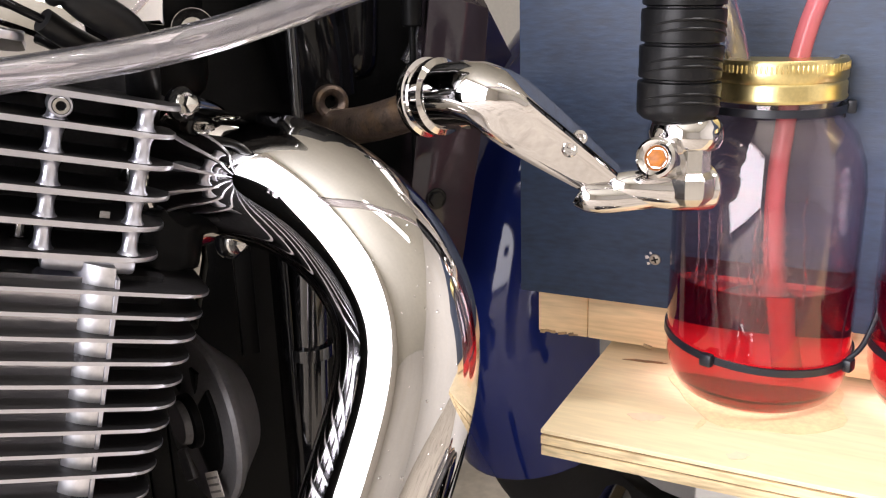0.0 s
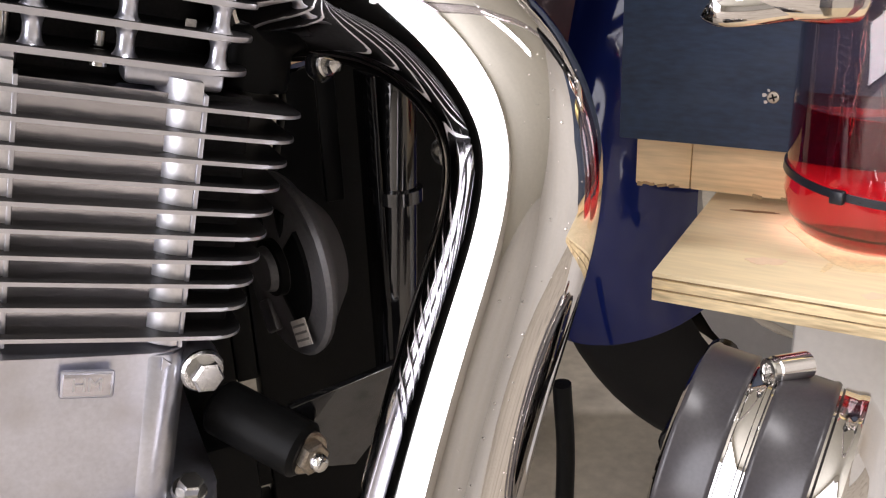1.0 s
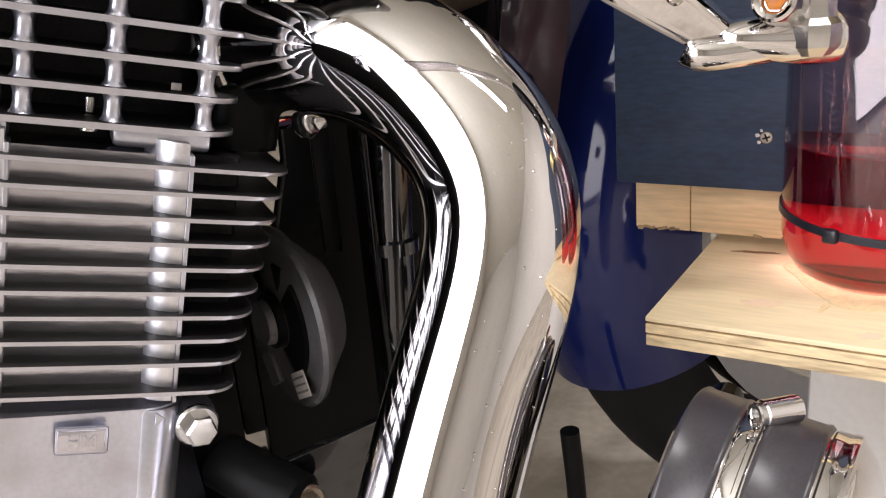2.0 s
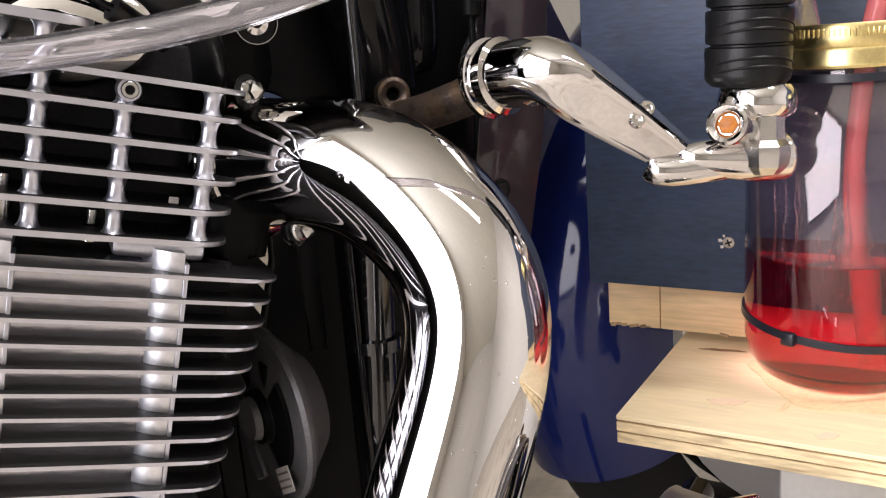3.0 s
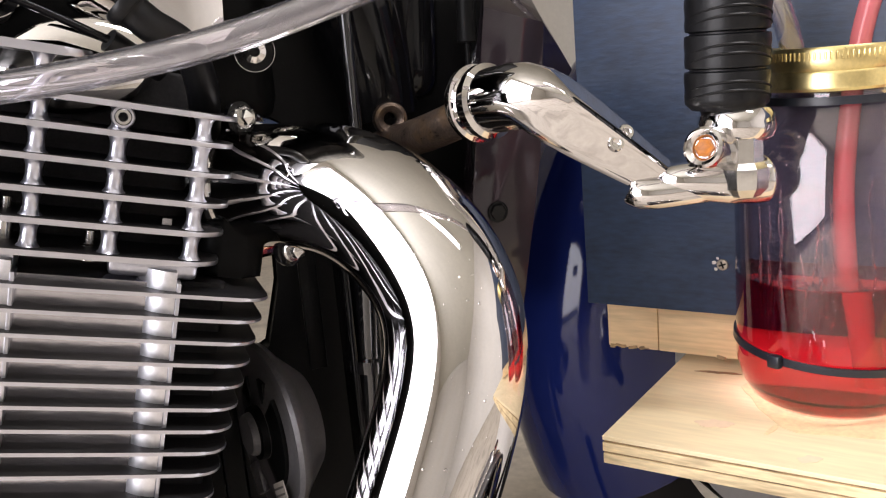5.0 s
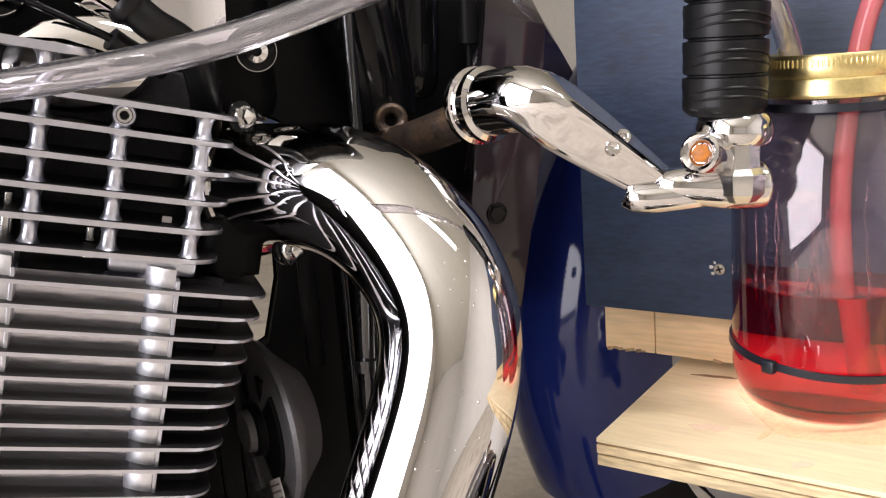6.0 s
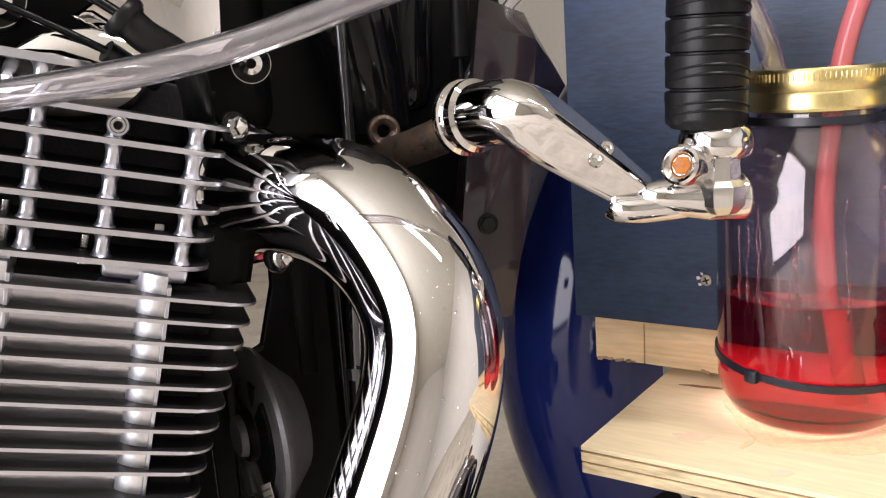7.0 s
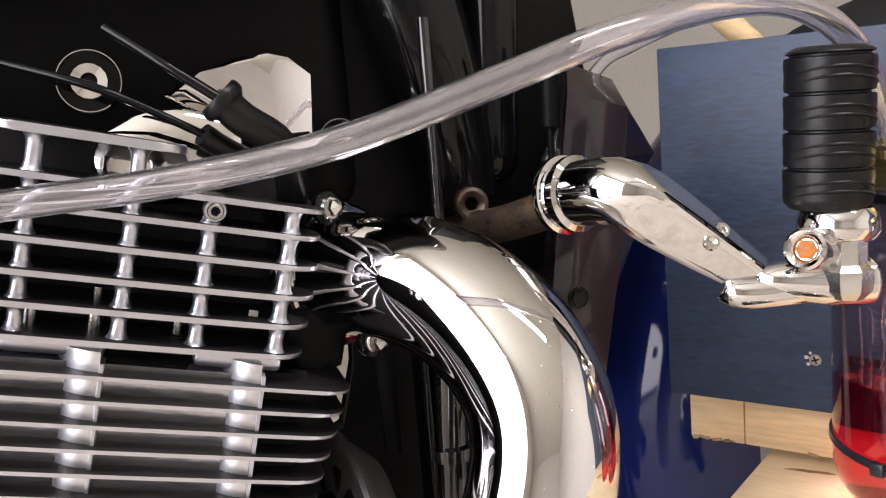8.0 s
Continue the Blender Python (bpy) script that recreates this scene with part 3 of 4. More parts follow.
def guard_plate():
    """A flat face with a bevelled top and a swept-back upper corner."""
    face = [(0.2302, 0.567), (0.2736, 0.5544), (0.270, 0.522), (0.265, 0.465), (0.252, 0.398), (0.245, 0.36), (0.200, 0.36)]
    back = [(0.2459, 0.5878), (0.2798, 0.5744), (0.3112, 0.520), (0.268, 0.462), (0.254, 0.398), (0.247, 0.36), (0.200, 0.36)]
    bm = bmesh.new()
    front, rear = [bm.verts.new((x, 0.080, z)) for x, z in face], [bm.verts.new((x, 0.113, z)) for x, z in back]
    bm.faces.new(front)
    bm.faces.new(rear)
    for k in range(len(face)):
        j = (k + 1) % len(face)
        bm.faces.new((front[k], front[j], rear[j], rear[k]))
    bmesh.ops.bevel(bm, geom=bm.edges[:], offset=0.0008, segments=2, affect="EDGES", profile=0.5)
    return bm


guard = part("radiator_guard", guard_plate(), GUARD, bike, "glossy smoke-black guard plate on the downtube", angle=20)
put_bolt("guard_bolt", guard, (0.2295, 0.0795, 0.430), (0, -1, 0), 0.0058, 0.003, BLACK, flange=0.0075)
part("fork_cover", lathe([(0, 0), (0.008, 0.0008), (0.0145, 0.004), (0.0180, 0.011), (0.0192, 0.022), (0.0200, 0.13), (0, 0.13)], 40, axis_frame((0.191, 0.130, 0.509), (0.199, 0.130, 0.64))), BLACK, bike, "glossy black fork cover")
part("cable_sleeve", rod((0.219, 0.085, 0.545), (0.221, 0.085, 0.60), 0.0065, 16, 0.001), SATIN, bike)
part("cable", rod((0.217, 0.085, 0.44), (0.219, 0.085, 0.546), 0.0022, 10, 0.0003), SATIN, bike)
part("fuel_tank", box((0.46, 0.28, 0.20), (-0.11, 0.155, 0.755), 0.05, seg=5), BLACK, bike, "black painted fuel tank")
part("air_box", box((0.40, 0.14, 0.24), (-0.10, 0.20, 0.62), 0.02, seg=3), SATIN, bike)
part("valve_cover", lathe([(0, 0.006), (0.016, 0.0054), (0.026, 0.004), (0.031, 0.002), (0.033, -0.002), (0.033, -0.02), (0, -0.02)], 48,
                          axis_frame((-0.022, 0.045, 0.550), (-0.10, -1, 0.74)) @ Matrix.Diagonal((1.22, 0.78, 1, 1))), CHROME, bike, "domed chrome rocker cover")
part("side_cover", slab([(-0.022, 0.583), (0.0, 0.594), (0.020, 0.6005), (0.038, 0.603), (0.050, 0.600), (0.0625, 0.589), (0.060, 0.553), (0.040, 0.556), (0.010, 0.565), (-0.016, 0.577)], 0, 0.022, 0.003), CHROME, bike,
     "flat polished chrome side cover", m=Matrix.Translation((0, 0.085, 0)) @ pose(0, 0, 0, 90))


def bolt_cap(at, way, r, parent):
    """A chrome cap: raised rim, black groove, faceted button with a hole."""
    m = axis_frame(at, Vector(at) + Vector(way))
    cap = part("bolt_cap", lathe([(r * 0.72, -0.02), (r, -0.02), (r * 1.0, -0.001), (r * 0.985, 0.0015), (r * 0.955, 0.0015), (r * 0.93, -0.001), (r * 0.90, -0.006), (r * 0.72, -0.008)], 40, m, True), CHROME, parent, "chrome bolt cap with a black groove")
    part("groove", lathe([(0, -0.008), (r * 0.94, -0.008), (r * 0.94, -0.004), (0, -0.004)], 32, m), BLACK, cap)
    part("button", lathe([(r * 0.22, -0.004), (r * 0.60, -0.004), (r * 0.56, 0.001), (r * 0.26, 0.002), (r * 0.22, 0.0)], 16, m, True), CHROME, cap, angle=15)
    return cap


bolt_cap((-0.057, 0.045, 0.592), (0.05, -1, 0.05), 0.0165, bike)
bolt_cap((0.078, 0.080, 0.550), (-0.1, -1, 0.0), 0.0125, bike)
plug = part("spark_plug_cap", sweep([(0.006, 0.004, 0.577), (0.016, 0.004, 0.566), (0.034, 0.015, 0.552), (0.040, 0.03, 0.53), (0.040, 0.05, 0.505)],
                                   lambda u: 0.0105 if u < 0.12 else 0.0088, 20, 8), RUBBER, bike, "black rubber spark plug cap")
part("rim", lathe([(0.006, -0.002), (0.0112, -0.002), (0.0122, 0.0), (0.0122, 0.003), (0.0112, 0.005), (0.006, 0.005)], 24, axis_frame((0.006, 0.004, 0.577), (0.016, 0.004, 0.566)), True), RUBBER, plug)
part("plug_lead", sweep([(-0.045, 0.03, 0.617), (-0.02, 0.012, 0.597), (0.006, 0.004, 0.577)], 0.0028, 12, 6), BLACK, plug)
plug = part("spark_plug_cap", sweep([(-0.004, 0.015, 0.560), (0.006, 0.02, 0.552), (0.02, 0.03, 0.543)], 0.0062, 16, 6), RUBBER, bike)
part("plug_lead", sweep([(-0.10, 0.04, 0.605), (-0.05, 0.02, 0.586), (-0.002, 0.016, 0.559)], 0.0022, 10, 6), BLACK, plug)

# rear half of the machine, past the engine: unseen, added for the pipe's reflections
# box added to keep the bright doorway out of the pipe's inner side
part("reflection_blocker", box((0.52, 0.14, 0.34), (-0.62, -0.02, 0.47), 0.04, seg=4), SATIN, bike, "unseen black box added to darken the pipe's reflection")
part("seat", box((0.62, 0.30, 0.10), (-0.62, 0.16, 0.72), 0.04, seg=4), SATIN, bike, "black seat")
rear = part("rear_wheel", lathe([(0.18, -0.03), (0.215, -0.045), (0.215, 0.045), (0.18, 0.03)], 48, pose(-0.86, 0.145, 0.285, 90), True), CHROME, bike, "chrome rear wheel rim")
part("tyre", lathe([(0.248 + 0.062 * math.cos(radians(g)), 0.07 * math.sin(radians(g))) for g in range(-125, 126, 10)], 64, pose(-0.86, 0.145, 0.285, 90), True), TYRE, rear)
part("rear_frame", sweep([(-0.28, 0.10, 0.20), (-0.45, 0.10, 0.26), (-0.60, 0.10, 0.40), (-0.86, 0.10, 0.45)], 0.018, 16, 6), BLACK, bike)

# front wheel and mudguard
AXLE = Vector((0.605, 0.145, 0.305))


def ring_sheet(profile, a0, a1, steps, thick):
    """A cross-section of (across, radius), carried round the axle from a0 to a1 degrees, with thickness."""
    bm = bmesh.new()
    rows = []
    for i in range(steps + 1):
        a = radians(a0 + (a1 - a0) * i / steps)
        rows.append([[bm.verts.new(AXLE + Vector(((r - o) * math.cos(a), y, (r - o) * math.sin(a)))) for y, r in profile] for o in (0, thick)])
    for (a, ai), (b, bi) in zip(rows, rows[1:]):
        for k in range(len(profile) - 1):
            bm.faces.new((a[k], a[k + 1], b[k + 1], b[k]))
            bm.faces.new((ai[k], ai[k + 1], bi[k + 1], bi[k]))
        for k in (0, -1):
            bm.faces.new((a[k], ai[k], bi[k], b[k]))
    for a, ai in (rows[0], rows[-1]):
        for k in range(len(profile) - 1):
            bm.faces.new((a[k], a[k + 1], ai[k + 1], ai[k]))
    return bm


guard_profile = [(0.082 * math.sin(radians(a)), 0.345 - 0.085 * (1 - math.cos(radians(a)))) for a in range(-96, 97, 8)]
part("mudguard", ring_sheet(guard_profile, 128, 202, 48, 0.004), BLUE, bike, "glossy deep blue front mudguard")
tyre_profile = [(0.055 * math.sin(radians(a)), 0.277 + 0.053 * math.cos(radians(a))) for a in range(-125, 126, 10)]
wheel = part("front_wheel", lathe([(0.20, -0.03), (0.235, -0.04), (0.235, 0.04), (0.20, 0.03)], 48, Matrix.Translation(AXLE) @ pose(0, 0, 0, 90), True), CHROME, bike, "chrome front wheel rim")
part("tyre", lathe([(r, y) for y, r in tyre_profile], 72, Matrix.Translation(AXLE) @ pose(0, 0, 0, 90), True), TYRE, wheel, "worn black front tyre")

# highway peg on its bar
bar = part("crash_bar", sweep(local((-0.112, 0.690, 0.470), (-0.079, 0.6261, 0.4805), (-0.0454, 0.5648, 0.4916), (-0.0195, 0.540, 0.5015), (-0.006, 0.530, 0.508)), 0.0112, 24, 8), RUST, bike, "rust-speckled crash bar tube")
q = local((-0.0704, 0.6103, 0.500), (-0.062, 0.580, 0.502))
part("bar_eye", lathe([(0.0045, -0.006), (0.0105, -0.006), (0.0112, -0.004), (0.0112, 0.004), (0.0105, 0.006), (0.0085, 0.0068), (0.0065, 0.006), (0.0045, 0.004)], 28, axis_frame(*q), True), RUST, bar, "rusty tube eye")
arm_pts = local((-0.012, 0.538, 0.509), (0.000, 0.524, 0.511), (0.020, 0.506, 0.514))
part("peg_collar", lathe([(0.010, 0), (0.0215, 0), (0.0225, 0.0015), (0.0225, 0.005), (0.020, 0.006), (0.020, 0.010), (0.0215, 0.011), (0.0215, 0.015), (0.0185, 0.017), (0.0185, 0.034), (0.010, 0.034)], 40, axis_frame(arm_pts[0], arm_pts[2]), True), CHROME, bar, "stepped chrome collar")
ELBOW, TIP = Vector((0.021, 0.501, 0.5145)), Vector((0.088, 0.504, 0.463))
BACK_IN = (Vector((-0.006, 0.528, 0.511)) - ELBOW).normalized()
AHEAD = (TIP - ELBOW).normalized()
arm_path = [ELBOW + BACK_IN * 0.030, ELBOW + BACK_IN * 0.012, ELBOW + BACK_IN * 0.006 + AHEAD * 0.001, ELBOW + BACK_IN * 0.001 + AHEAD * 0.006, ELBOW + AHEAD * 0.012] + [ELBOW.lerp(TIP, k / 12) for k in range(3, 13)]


def squared(bm):
    """Presses the straight of the round arm towards a rounded square."""
    a, ahead = TO_BIKE @ ELBOW, (TO_BIKE.to_3x3() @ AHEAD).normalized()
    face = TO_BIKE.to_3x3() @ Vector((-0.34, -1.0, -0.12))
    e1 = (face - ahead * face.dot(ahead)).normalized()
    e2 = ahead.cross(e1)
    for v in bm.verts:
        d = v.co - a
        along = d.dot(ahead)
        off = d - ahead * along
        r = off.length
        k = min(1.0, max(0.0, (along + 0.002) / 0.010))
        if k > 0 and r > 1e-5:
            c, g = abs(off.dot(e1) / r), abs(off.dot(e2) / r)
            f = 0.87 / (c ** 9 + g ** 9) ** (1 / 9)
            v.co += off * (f - 1) * k
    return bm


arm = part("peg_arm", squared(sweep(local(*arm_path), lambda u: 0.0178 if u < 0.3 else 0.0178 - 0.0075 * ((u - 0.3) / 0.7) ** 1.3, 40, smooth_path=False)), CHROME, bike, "polished chrome highway peg arm")
for p in ((0.0625, 0.4895, 0.485), (0.0685, 0.494, 0.490)):
    a = TO_BIKE @ Vector(p)
    put_bolt("socket_bolt", arm, a, TO_BIKE.to_3x3() @ Vector((0.2, -0.9, 0.35)), 0.0042, 0.003, CHROME, socket=True)
part("arm_foot", sweep(local((0.0705, 0.501, 0.4575), (0.0725, 0.5005, 0.4572), (0.085, 0.497, 0.4565), (0.118, 0.496, 0.459)), lambda u: 0.0042 + 0.0045 * min(1.0, u * 2.2) ** 0.6, 28, 8), CHROME, arm)
clevis = part("peg_clevis", sweep(local((0.084, 0.500, 0.463), (0.095, 0.497, 0.4625), (0.118, 0.496, 0.461), (0.136, 0.498, 0.460), (0.1405, 0.4985, 0.460), (0.1425, 0.499, 0.460)), lambda u: 0.003 + 0.010 * min(1.0, u * 2.2) ** 0.6 if u < 0.8 else 0.013 - 0.006 * ((u - 0.8) / 0.2) ** 2, 32, 8), CHROME, bike, "chrome clevis with a sealed socket bolt")
a = TO_BIKE @ Vector((0.1040, 0.4740, 0.4820))
wayc = TO_BIKE.to_3x3() @ Vector((-0.60, -0.76, 0.26))
part("bolt_collar", lathe([(0, -0.026), (0.0100, -0.026), (0.0112, -0.005), (0.0106, -0.0006), (0.0092, 0.0004), (0.0076, -0.0002), (0.0066, -0.0010), (0.0054, -0.003), (0, -0.003)], 32, axis_frame(a, a + wayc)), CHROME, clevis)
part("sealed_socket", lathe([(0, -0.0035), (0.0052, -0.0035), (0.0052, -0.0018), (0.0042, -0.0012), (0.0025, -0.0020), (0, -0.0018)], 6, axis_frame(a, a + wayc)), AMBER, clevis, "bolt socket filled with amber sealant")
stem = part("peg_stem", lathe([(0, -0.021), (0.0080, -0.021), (0.0122, -0.0165), (0.0130, -0.010), (0.0128, -0.006), (0.0098, -0.003), (0.0098, 0.022), (0, 0.024)], 8, pose(0, 0, 0, 0, 0, 14)), STEEL, bike, "bright steel peg stem", m=TO_BIKE @ pose(0.1285, 0.4895, 0.474), angle=25)
GRIP = TO_BIKE @ pose(0.1225, 0.5, 0.497, 0, 1.5, 0)
part("peg_ring", lathe([(0.008, -0.013), (0.0165, -0.0115), (0.0196, -0.008), (0.0202, -0.003), (0.0190, 0.003), (0.016, 0.006), (0.008, 0.006)], 40, TO_BIKE @ pose(0.1275, 0.4985, 0.493, 0, 4, 0), True), CHROME, bike, "domed chrome ring under the grip")
prof = [(0, 0.001), (0.018, 0.001), (0.0212, 0.004)]
for k in range(4):
    z = 0.004 + k * 0.0185
    prof += [(0.0216, z + 0.003), (0.0214, z + 0.008), (0.0219, z + 0.013), (0.0216, z + 0.0165), (0.0190, z + 0.0172), (0.0190, z + 0.0180), (0.0213, z + 0.0188)]
prof += [(0.0205, 0.0795), (0.016, 0.0815), (0, 0.0815)]
grip = part("peg_grip", lathe(prof, 40, GRIP), RUBBER, bike, "ribbed black rubber peg grip")
for k in range(4):
    for h in (0.0075, 0.0120):
        part("grip_rib", sweep([(0.0217 * math.cos(radians(g)), 0.0217 * math.sin(radians(g)), 0.004 + k * 0.0185 + h - 0.004 + 0.004 * math.cos(radians((g + 90) * 1.3))) for g in range(-170, 11, 15)],
                               lambda u: 0.0009 * math.sin(math.pi * min(max(u, 0.02), 0.98)), 8, 2), RUBBER, grip, m=GRIP)

# round canister beside the shelf
CA = Vector((0.0466, 0.4204, 0.2584))
CAN_WAY = Vector((0.8486, -0.511, -0.1365))
CAN = TO_BIKE @ axis_frame(CA, CA + CAN_WAY)
canister = part("canister", lathe([(0, 0), (0.049, 0), (0.0528, 0.003), (0.0528, 0.062), (0.0538, 0.063), (0.0538, 0.069), (0.0545, 0.070), (0.0545, 0.073), (0.0525, 0.0745), (0.046, 0.081), (0.032, 0.0875), (0.016, 0.0905), (0, 0.0915)], 72, CAN),
                CHROME, bike, "chrome canister with dark glossy bands")
for z0, z1 in ((0.002, 0.025), (0.036, 0.061)):
    part("band", lathe([(0.052, z0), (0.0540, z0), (0.0550, z0 + 0.0012), (0.0550, z0 + 0.0024), (0.0545, z0 + 0.0034), (0.0545, z1 - 0.0034), (0.0550, z1 - 0.0024), (0.0550, z1 - 0.0012), (0.0540, z1), (0.052, z1)], 72, CAN, True), GREY_BAND, canister, "dark grey glossy band")
clamp = part("clamp_band", lathe([(0.0525, 0.0262), (0.0548, 0.0262), (0.0552, 0.0270), (0.0552, 0.0325), (0.0562, 0.0330), (0.0562, 0.0348), (0.0552, 0.0353), (0.0525, 0.0353)], 72, CAN, True), CHROME, canister, "chrome hose clamp")
q = TO_BIKE @ Vector((0.0807, 0.4000, 0.3112))
lie = (TO_BIKE.to_3x3() @ Vector((0.92, 0.32, -0.08))).normalized()
part("clamp_barrel", rod(q, q + lie * 0.020, 0.0062, 24, 0.0012), CHROME, clamp)
put_bolt("socket_bolt", clamp, q + lie * 0.001, -lie, 0.0056, 0.004, STEEL, socket=True)
part("clamp_lug", box((0.007, 0.006, 0.010), tuple(q + lie * 0.010 + Vector((0, 0.002, -0.006))), 0.0012), CHROME, clamp)
part("canister_stay", rod(tuple(TO_BIKE @ CA), tuple(TO_BIKE @ Vector((0.105, 0.535, 0.245))), 0.010, 16), BLACK, canister)
part("side_strap", sweep([(0.236, 0.05, 0.19), (0.240, 0.05, 0.12), (0.236, 0.05, 0.0)], 0.007, 12, 6), SATIN, bike)

# ---- bench shelf with its back board ----
SHELF = pose(0.049, 0.498, 0.318, 0, 0, -29.5)
shelf = thing("shelf", SHELF, "plywood shelf with stained top and rough edges", "shelf")
W, D = 0.75, 0.26
layers = ((0.0, 0.0028, PLY, 0.0), (-0.0028, 0.0012, PLY_DARK, 0.0009), (-0.0040, 0.0056, PLY_EDGE, 0.0), (-0.0096, 0.0010, PLY_DARK, 0.0007), (-0.0106, 0.0064, PLY_EDGE, 0.0002))
for z, h, mat, inset in layers:
    part("ply", box((W - inset, D - inset, h - 0.00015), (W / 2 + inset / 2, D / 2 + inset / 2, z - h / 2), 0.0003), mat, shelf, smooth=False)
TO_SHELF = SHELF.inverted()


def stain_patch(name, cx, cy, rx, ry, turn, mat, label, seed, rough_rim=1.0):
    """A thin irregular stain on the shelf's top."""
    rnd = random.Random(seed)
    c = TO_SHELF @ Vector((cx, cy, 0.318))
    ph = [rnd.uniform(0, 6.3) for _ in range(3)]
    pts = []
    for k in range(36):
        a = 2 * math.pi * k / 36
        w = 1 + rough_rim * (0.18 * math.sin(2 * a + ph[0]) + 0.12 * math.sin(5 * a + ph[1]) + 0.06 * math.sin(9 * a + ph[2]))
        x, y = rx * w * math.cos(a), ry * w * math.sin(a)
        pts.append((c.x + x * math.cos(turn) - y * math.sin(turn), c.y + x * math.sin(turn) + y * math.cos(turn)))
    part(name, slab(pts, 0.0001, 0.0003), mat, shelf, label)


stain_patch("pink_mark", 0.114, 0.506, 0.009, 0.006, 0.1, PINK, "faint pink stain", 1)
stain_patch("pink_mark", 0.151, 0.456, 0.006, 0.004, 0.3, PINK, "faint pink stain", 2)
stain_patch("knot_mark", 0.135, 0.586, 0.012, 0.0022, 0.12, KNOT, "dark wood knot streak", 3)
stain_patch("drip_mark", 0.143, 0.494, 0.0015, 0.009, -0.2, DRIP, "orange drip stain", 4)
stain_patch("drip_ring", 0.192, 0.532, 0.055, 0.052, 0.0, DRIP, "orange ring of spilt fluid", 5, 0.45)
strip = thing("wood_strip", pose(0.069, 0.637, 0.324, 0, 0, -29.5), "two raw pine blocks butted under the blue board", "wood strip")
for x0, x1 in ((0.0, 0.0372), (0.0376, 0.62)):
    part("pine_block", box((x1 - x0, 0.02, 0.033), ((x0 + x1) / 2, 0.01, 0.0165), 0.0009), PINE, strip)
rnd = random.Random(21)
for _ in range(10):
    x = rnd.choice((rnd.uniform(0.002, 0.05), rnd.uniform(0.05, 0.12)))
    part("splinter", box((rnd.uniform(0.003, 0.009), 0.002, rnd.uniform(0.0012, 0.0030)), (x, 0.0004, rnd.uniform(-0.0006, 0.0008)), 0.0005, Matrix.Rotation(rnd.uniform(-0.25, 0.25), 3, "Y")), PLY_DARK, strip, "dark splintered edge")
BACK = pose(0.055, 0.629, 0.359, 0, 0, -29.5)
board = thing("back_board", BACK, "dark blue painted plywood back board", "board")
part("panel", box((0.62, 0.016, 0.231), (0.31, 0.008, 0.1155), 0.001), BOARD, board)
screw = part("screw", lathe([(0, -0.004), (0.0026, -0.004), (0.0038, 0.0), (0.0034, 0.0007), (0, 0.0009)], 24), OLD_STEEL, board, "countersunk cross-head screw with chipped paint", m=Matrix.Translation((0.0953, -0.0002, 0.0335)) @ pose(0, 0, 0, 90, 0, 0))
for turn in (20, 110):
    part("cross_slot", box((0.0046, 0.0010, 0.0004), (0, 0, 0.0009)), SATIN, screw, m=pose(0, 0, 0, 0, 0, turn))
for x, z, k in ((-0.0052, 0.0012, 1.0), (-0.0042, -0.0030, 0.8), (-0.0030, 0.0042, 0.6)):
    part("paint_chip", slab([(0.0016 * k, 0), (0.0004, 0.0012 * k), (-0.0014 * k, 0.0008), (-0.0010 * k, -0.0012 * k), (0.0006, -0.0009)], 0, 0.0002), PAPER, screw, m=pose(x, z, 0.0002))
legs = thing("bench_frame", pose(0.235, 0.66, 0, 0, 0, -29.5), "white bench cabinet under the shelf", "cabinet")
part("body", box((0.60, 0.28, 0.31), (0.27, 0.12, 0.13), 0.006), WHITE, legs)

# ---- jars of fluid ----
JAR_R = 0.0545


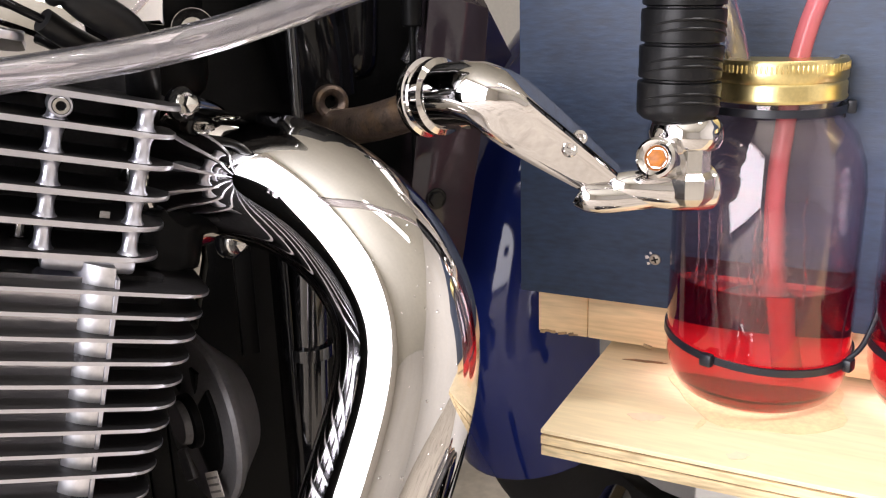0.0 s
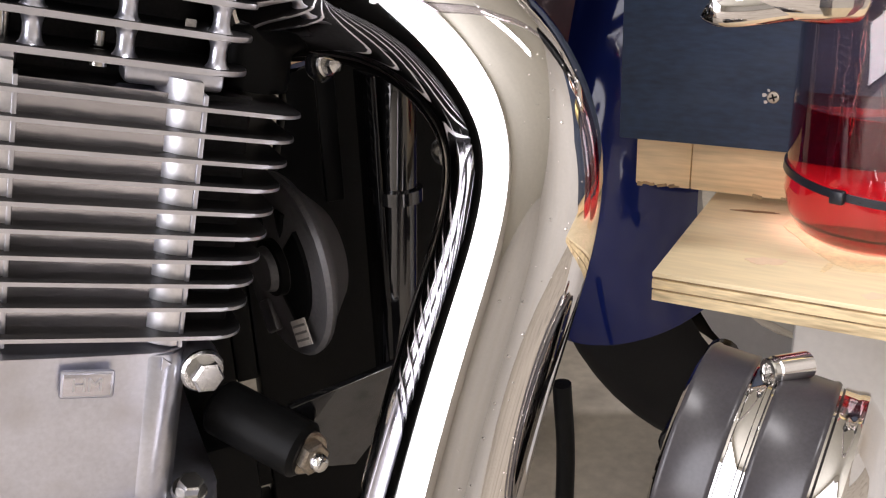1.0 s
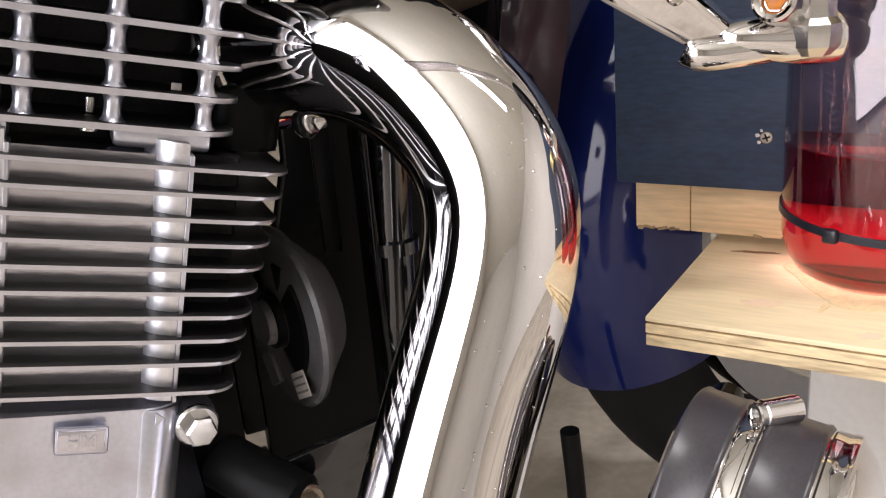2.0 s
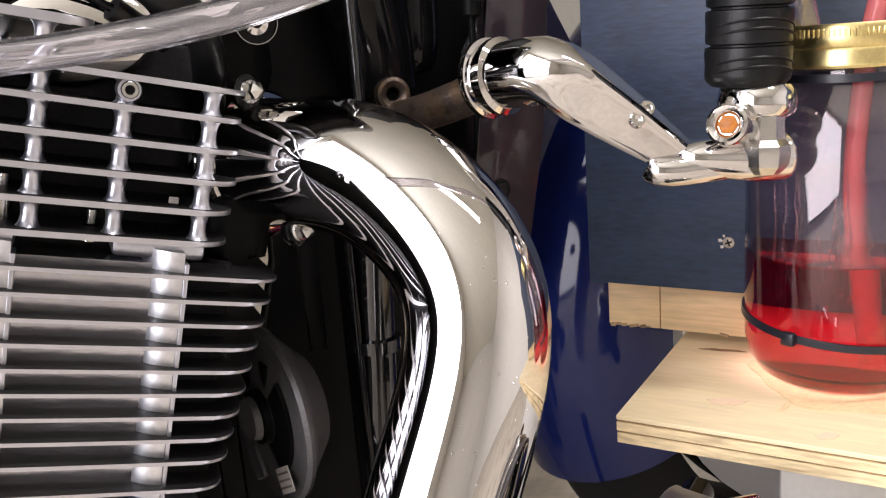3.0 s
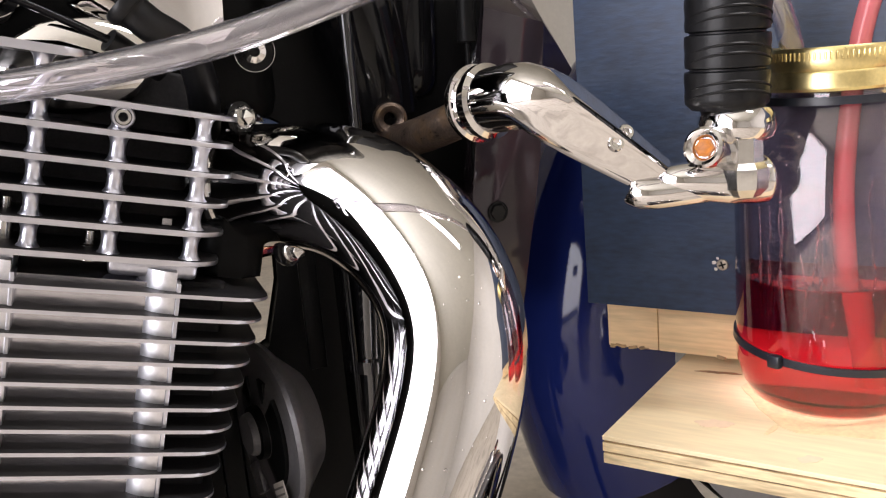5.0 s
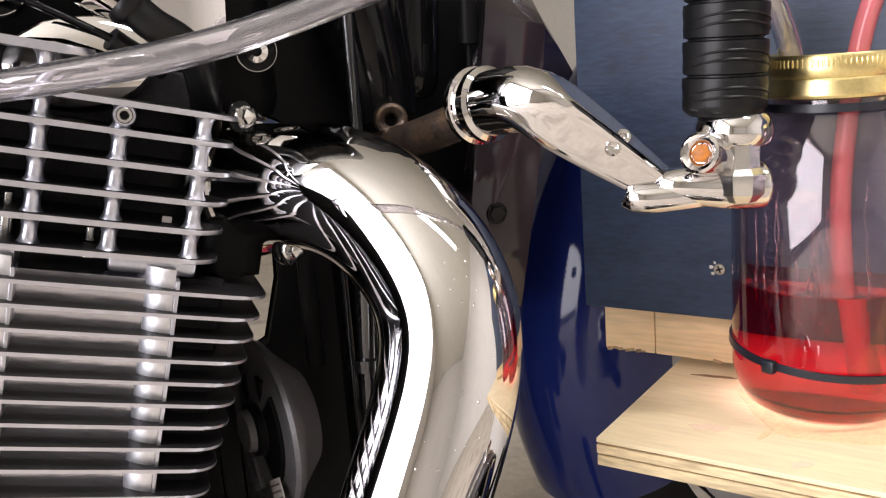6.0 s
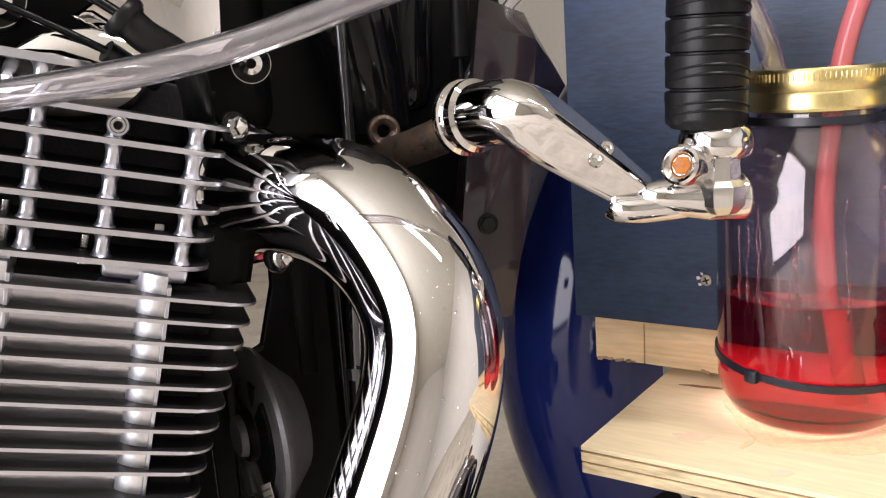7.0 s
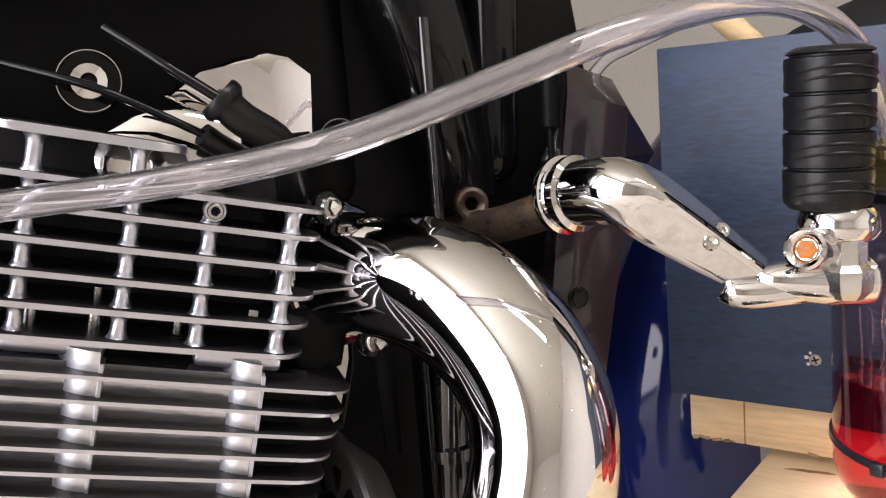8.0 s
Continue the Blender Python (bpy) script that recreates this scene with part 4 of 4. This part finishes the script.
def make_jar(m, level, label):
    jar = thing("jar", m, label, "jar", "jars on the shelf")
    out = [(0.030, 0.0), (0.040, 0.001), (0.047, 0.006), (0.0515, 0.014), (JAR_R, 0.026), (JAR_R, 0.132), (0.0525, 0.148), (0.047, 0.164), (0.0395, 0.174), (0.0365, 0.180), (0.0355, 0.200)]
    ins = [(max(r - 0.0028, 0.0), h) for r, h in reversed(out[3:])] + [(0.043, 0.0095), (0.036, 0.0055), (0, 0.0045)]
    glass = part("glass", lathe([(0, 0.003), (0.024, 0.003)] + out + ins, 72), GLASS, jar, "clear glass jar")
    glass.visible_shadow = False
    edge = 0.0025
    fluid = part("fluid", lathe([(0, 0.0043), (0.036, 0.0053), (0.0432, 0.0093), (0.0489, 0.0145), (JAR_R - edge, 0.026), (JAR_R - edge, level + 0.001), (JAR_R - 0.004, level), (0, level)], 72), FLUID, jar, "deep red fluid")
    fluid.visible_shadow = False
    lid = part("lid", lathe([(0, 0.2055), (0.030, 0.2055), (0.0315, 0.2035), (0.0335, 0.2035), (0.035, 0.207), (0.0375, 0.207), (0.0387, 0.205), (0.0387, 0.196), (0.0378, 0.1945), (0.0387, 0.193),
                             (0.0387, 0.187), (0.0393, 0.1855), (0.0387, 0.184), (0.037, 0.1842), (0.037, 0.2), (0, 0.2)], 72), GOLD, jar, "gold screw band lid")
    for k in range(90):
        a = 2 * math.pi * k / 90
        shared("knurl", knurl_mesh, lid, pose(0.0388 * math.cos(a), 0.0388 * math.sin(a), 0.2025, 0, 0, math.degrees(a)))
    for z, r, tilt, heads in ((0.179, 0.0385, 0.0, (-22,)), (0.037, JAR_R + 0.0004, 3.0, (-140, -50))):
        tie = part("cable_tie", lathe([(r, -0.0022), (r + 0.0013, -0.0022), (r + 0.0013, 0.0022), (r, 0.0022)], 72, pose(0, 0, z, tilt, tilt, 0), True), NYLON, jar, "black nylon cable tie")
        for h in heads:
            c, s = math.cos(radians(h)), math.sin(radians(h))
            dz = (math.radians(tilt) * s - math.radians(tilt) * c) * r
            part("tie_head", box((0.005, 0.0075, 0.0075), ((r + 0.003) * c, (r + 0.003) * s, z + dz), 0.001, Matrix.Rotation(radians(h), 3, "Z")), NYLON, tie)
    return jar




def wet_inside(jar, level, facing, seed):
    """Rivulets and a smeared film on the inner wall above the fluid."""
    rnd = random.Random(seed)
    r = JAR_R - 0.0031
    for k in range(13):
        az = facing + rnd.uniform(-48, 48)
        z, top = level - rnd.uniform(0, 0.02), level + rnd.uniform(0.015, 0.062)
        pts = []
        while z < top:
            az += rnd.gauss(0, 0.7)
            pts.append((r * math.cos(radians(az)), r * math.sin(radians(az)), z))
            z += 0.006
        beads = [rnd.uniform(0.5, 1.5) for _ in range(40)]
        part("rivulet", sweep(pts, lambda u: 0.0007 * beads[int(u * 39)] * (1 - 0.5 * u), 8, 4), WET, jar).visible_shadow = False
    bm = bmesh.new()
    rows, n = 26, 12
    grid = []
    for i in range(rows + 1):
        z = level + 0.001 + 0.056 * i / rows
        taper = 1 - (i / rows) ** 2
        lo, hi = facing + 3 - 8 * taper + rnd.uniform(-2, 2) + 2 * math.sin(i * 0.8), facing + 5 + 8 * taper + rnd.uniform(-2, 2)
        grid.append([[bm.verts.new(((r - o) * math.cos(radians(lo + (hi - lo) * j / n)), (r - o) * math.sin(radians(lo + (hi - lo) * j / n)), z)) for j in range(n + 1)] for o in (0, 0.0005)])
    for a, b in zip(grid, grid[1:]):
        for o in (0, 1):
            for j in range(n):
                bm.faces.new((a[o][j], a[o][j + 1], b[o][j + 1], b[o][j]))
        for j in (0, n):
            bm.faces.new((a[0][j], a[1][j], b[1][j], b[0][j]))
    for row in (grid[0], grid[-1]):
        for j in range(n):
            bm.faces.new((row[0][j], row[0][j + 1], row[1][j + 1], row[1][j]))
    part("film", bm, FILM, jar, "smeared film of fluid on the glass").visible_shadow = False


knurl_mesh = finish("knurl", box((0.0007, 0.0012, 0.0045), bevel=0.0004, seg=1), GOLD)
JAR = pose(0.191, 0.538, 0.3185, 0, 0, 0)
jar_one = make_jar(JAR, 0.0785, "clear glass jar half full of red fluid on the plywood shelf")
wet_inside(jar_one, 0.0785, -110, 11)
part("tie_tail", sweep([(0.034, -0.044, 0.034), (0.046, -0.041, 0.043), (0.056, -0.035, 0.060), (0.060, -0.028, 0.072)], 0.0016, 10, 6), NYLON, jar_one)
make_jar(pose(0.300, 0.492, 0.3185, 0, 0, 30), 0.080, "second glass jar of red fluid beside the first")

hose = solid("clear_hose", sweep([(-0.34, 0.33, 0.53), (-0.241, 0.370, 0.538), (-0.170, 0.380, 0.5425), (-0.100, 0.388, 0.553), (-0.030, 0.405, 0.574), (0.018, 0.420, 0.589), (0.068, 0.450, 0.599),
                                  (0.104, 0.475, 0.597), (0.136, 0.505, 0.580), (0.156, 0.527, 0.553), (0.168, 0.538, 0.526), (0.172, 0.541, 0.505)], 0.0068, 28, 10, hollow=0.0016), VINYL, Matrix(),
             "clear vinyl hose running into the jar lid", "hose")
hose.visible_shadow = False
red = solid("red_hose", sweep([(0.235, 0.52, 0.64), (0.218, 0.535, 0.575), (0.207, 0.542, 0.53), (0.199, 0.541, 0.47), (0.199, 0.543, 0.42), (0.208, 0.548, 0.345), (0.21, 0.549, 0.330)], 0.0058, 24, 8, hollow=0.0014), RED_VINYL, Matrix(),
            "translucent red-stained vinyl hose", "hose")
red.visible_shadow = False

# odds and ends behind the board
dowel = solid("wooden_dowel", rod((0.082, 0.672, 0.632), (0.152, 0.668, 0.560), 0.0085, 20), PINE, Matrix(), "brown wooden dowel leaning behind the blue board", "dowel")
back_hose = solid("overflow_hose", sweep([(-0.02, 0.66, 0.52), (0.017, 0.68, 0.579), (0.045, 0.685, 0.596), (0.095, 0.69, 0.613), (0.15, 0.70, 0.62)], 0.0045, 16, 8, hollow=0.001), VINYL, Matrix(), "thin clear hose behind the blue board", "hose")
back_hose.visible_shadow = False
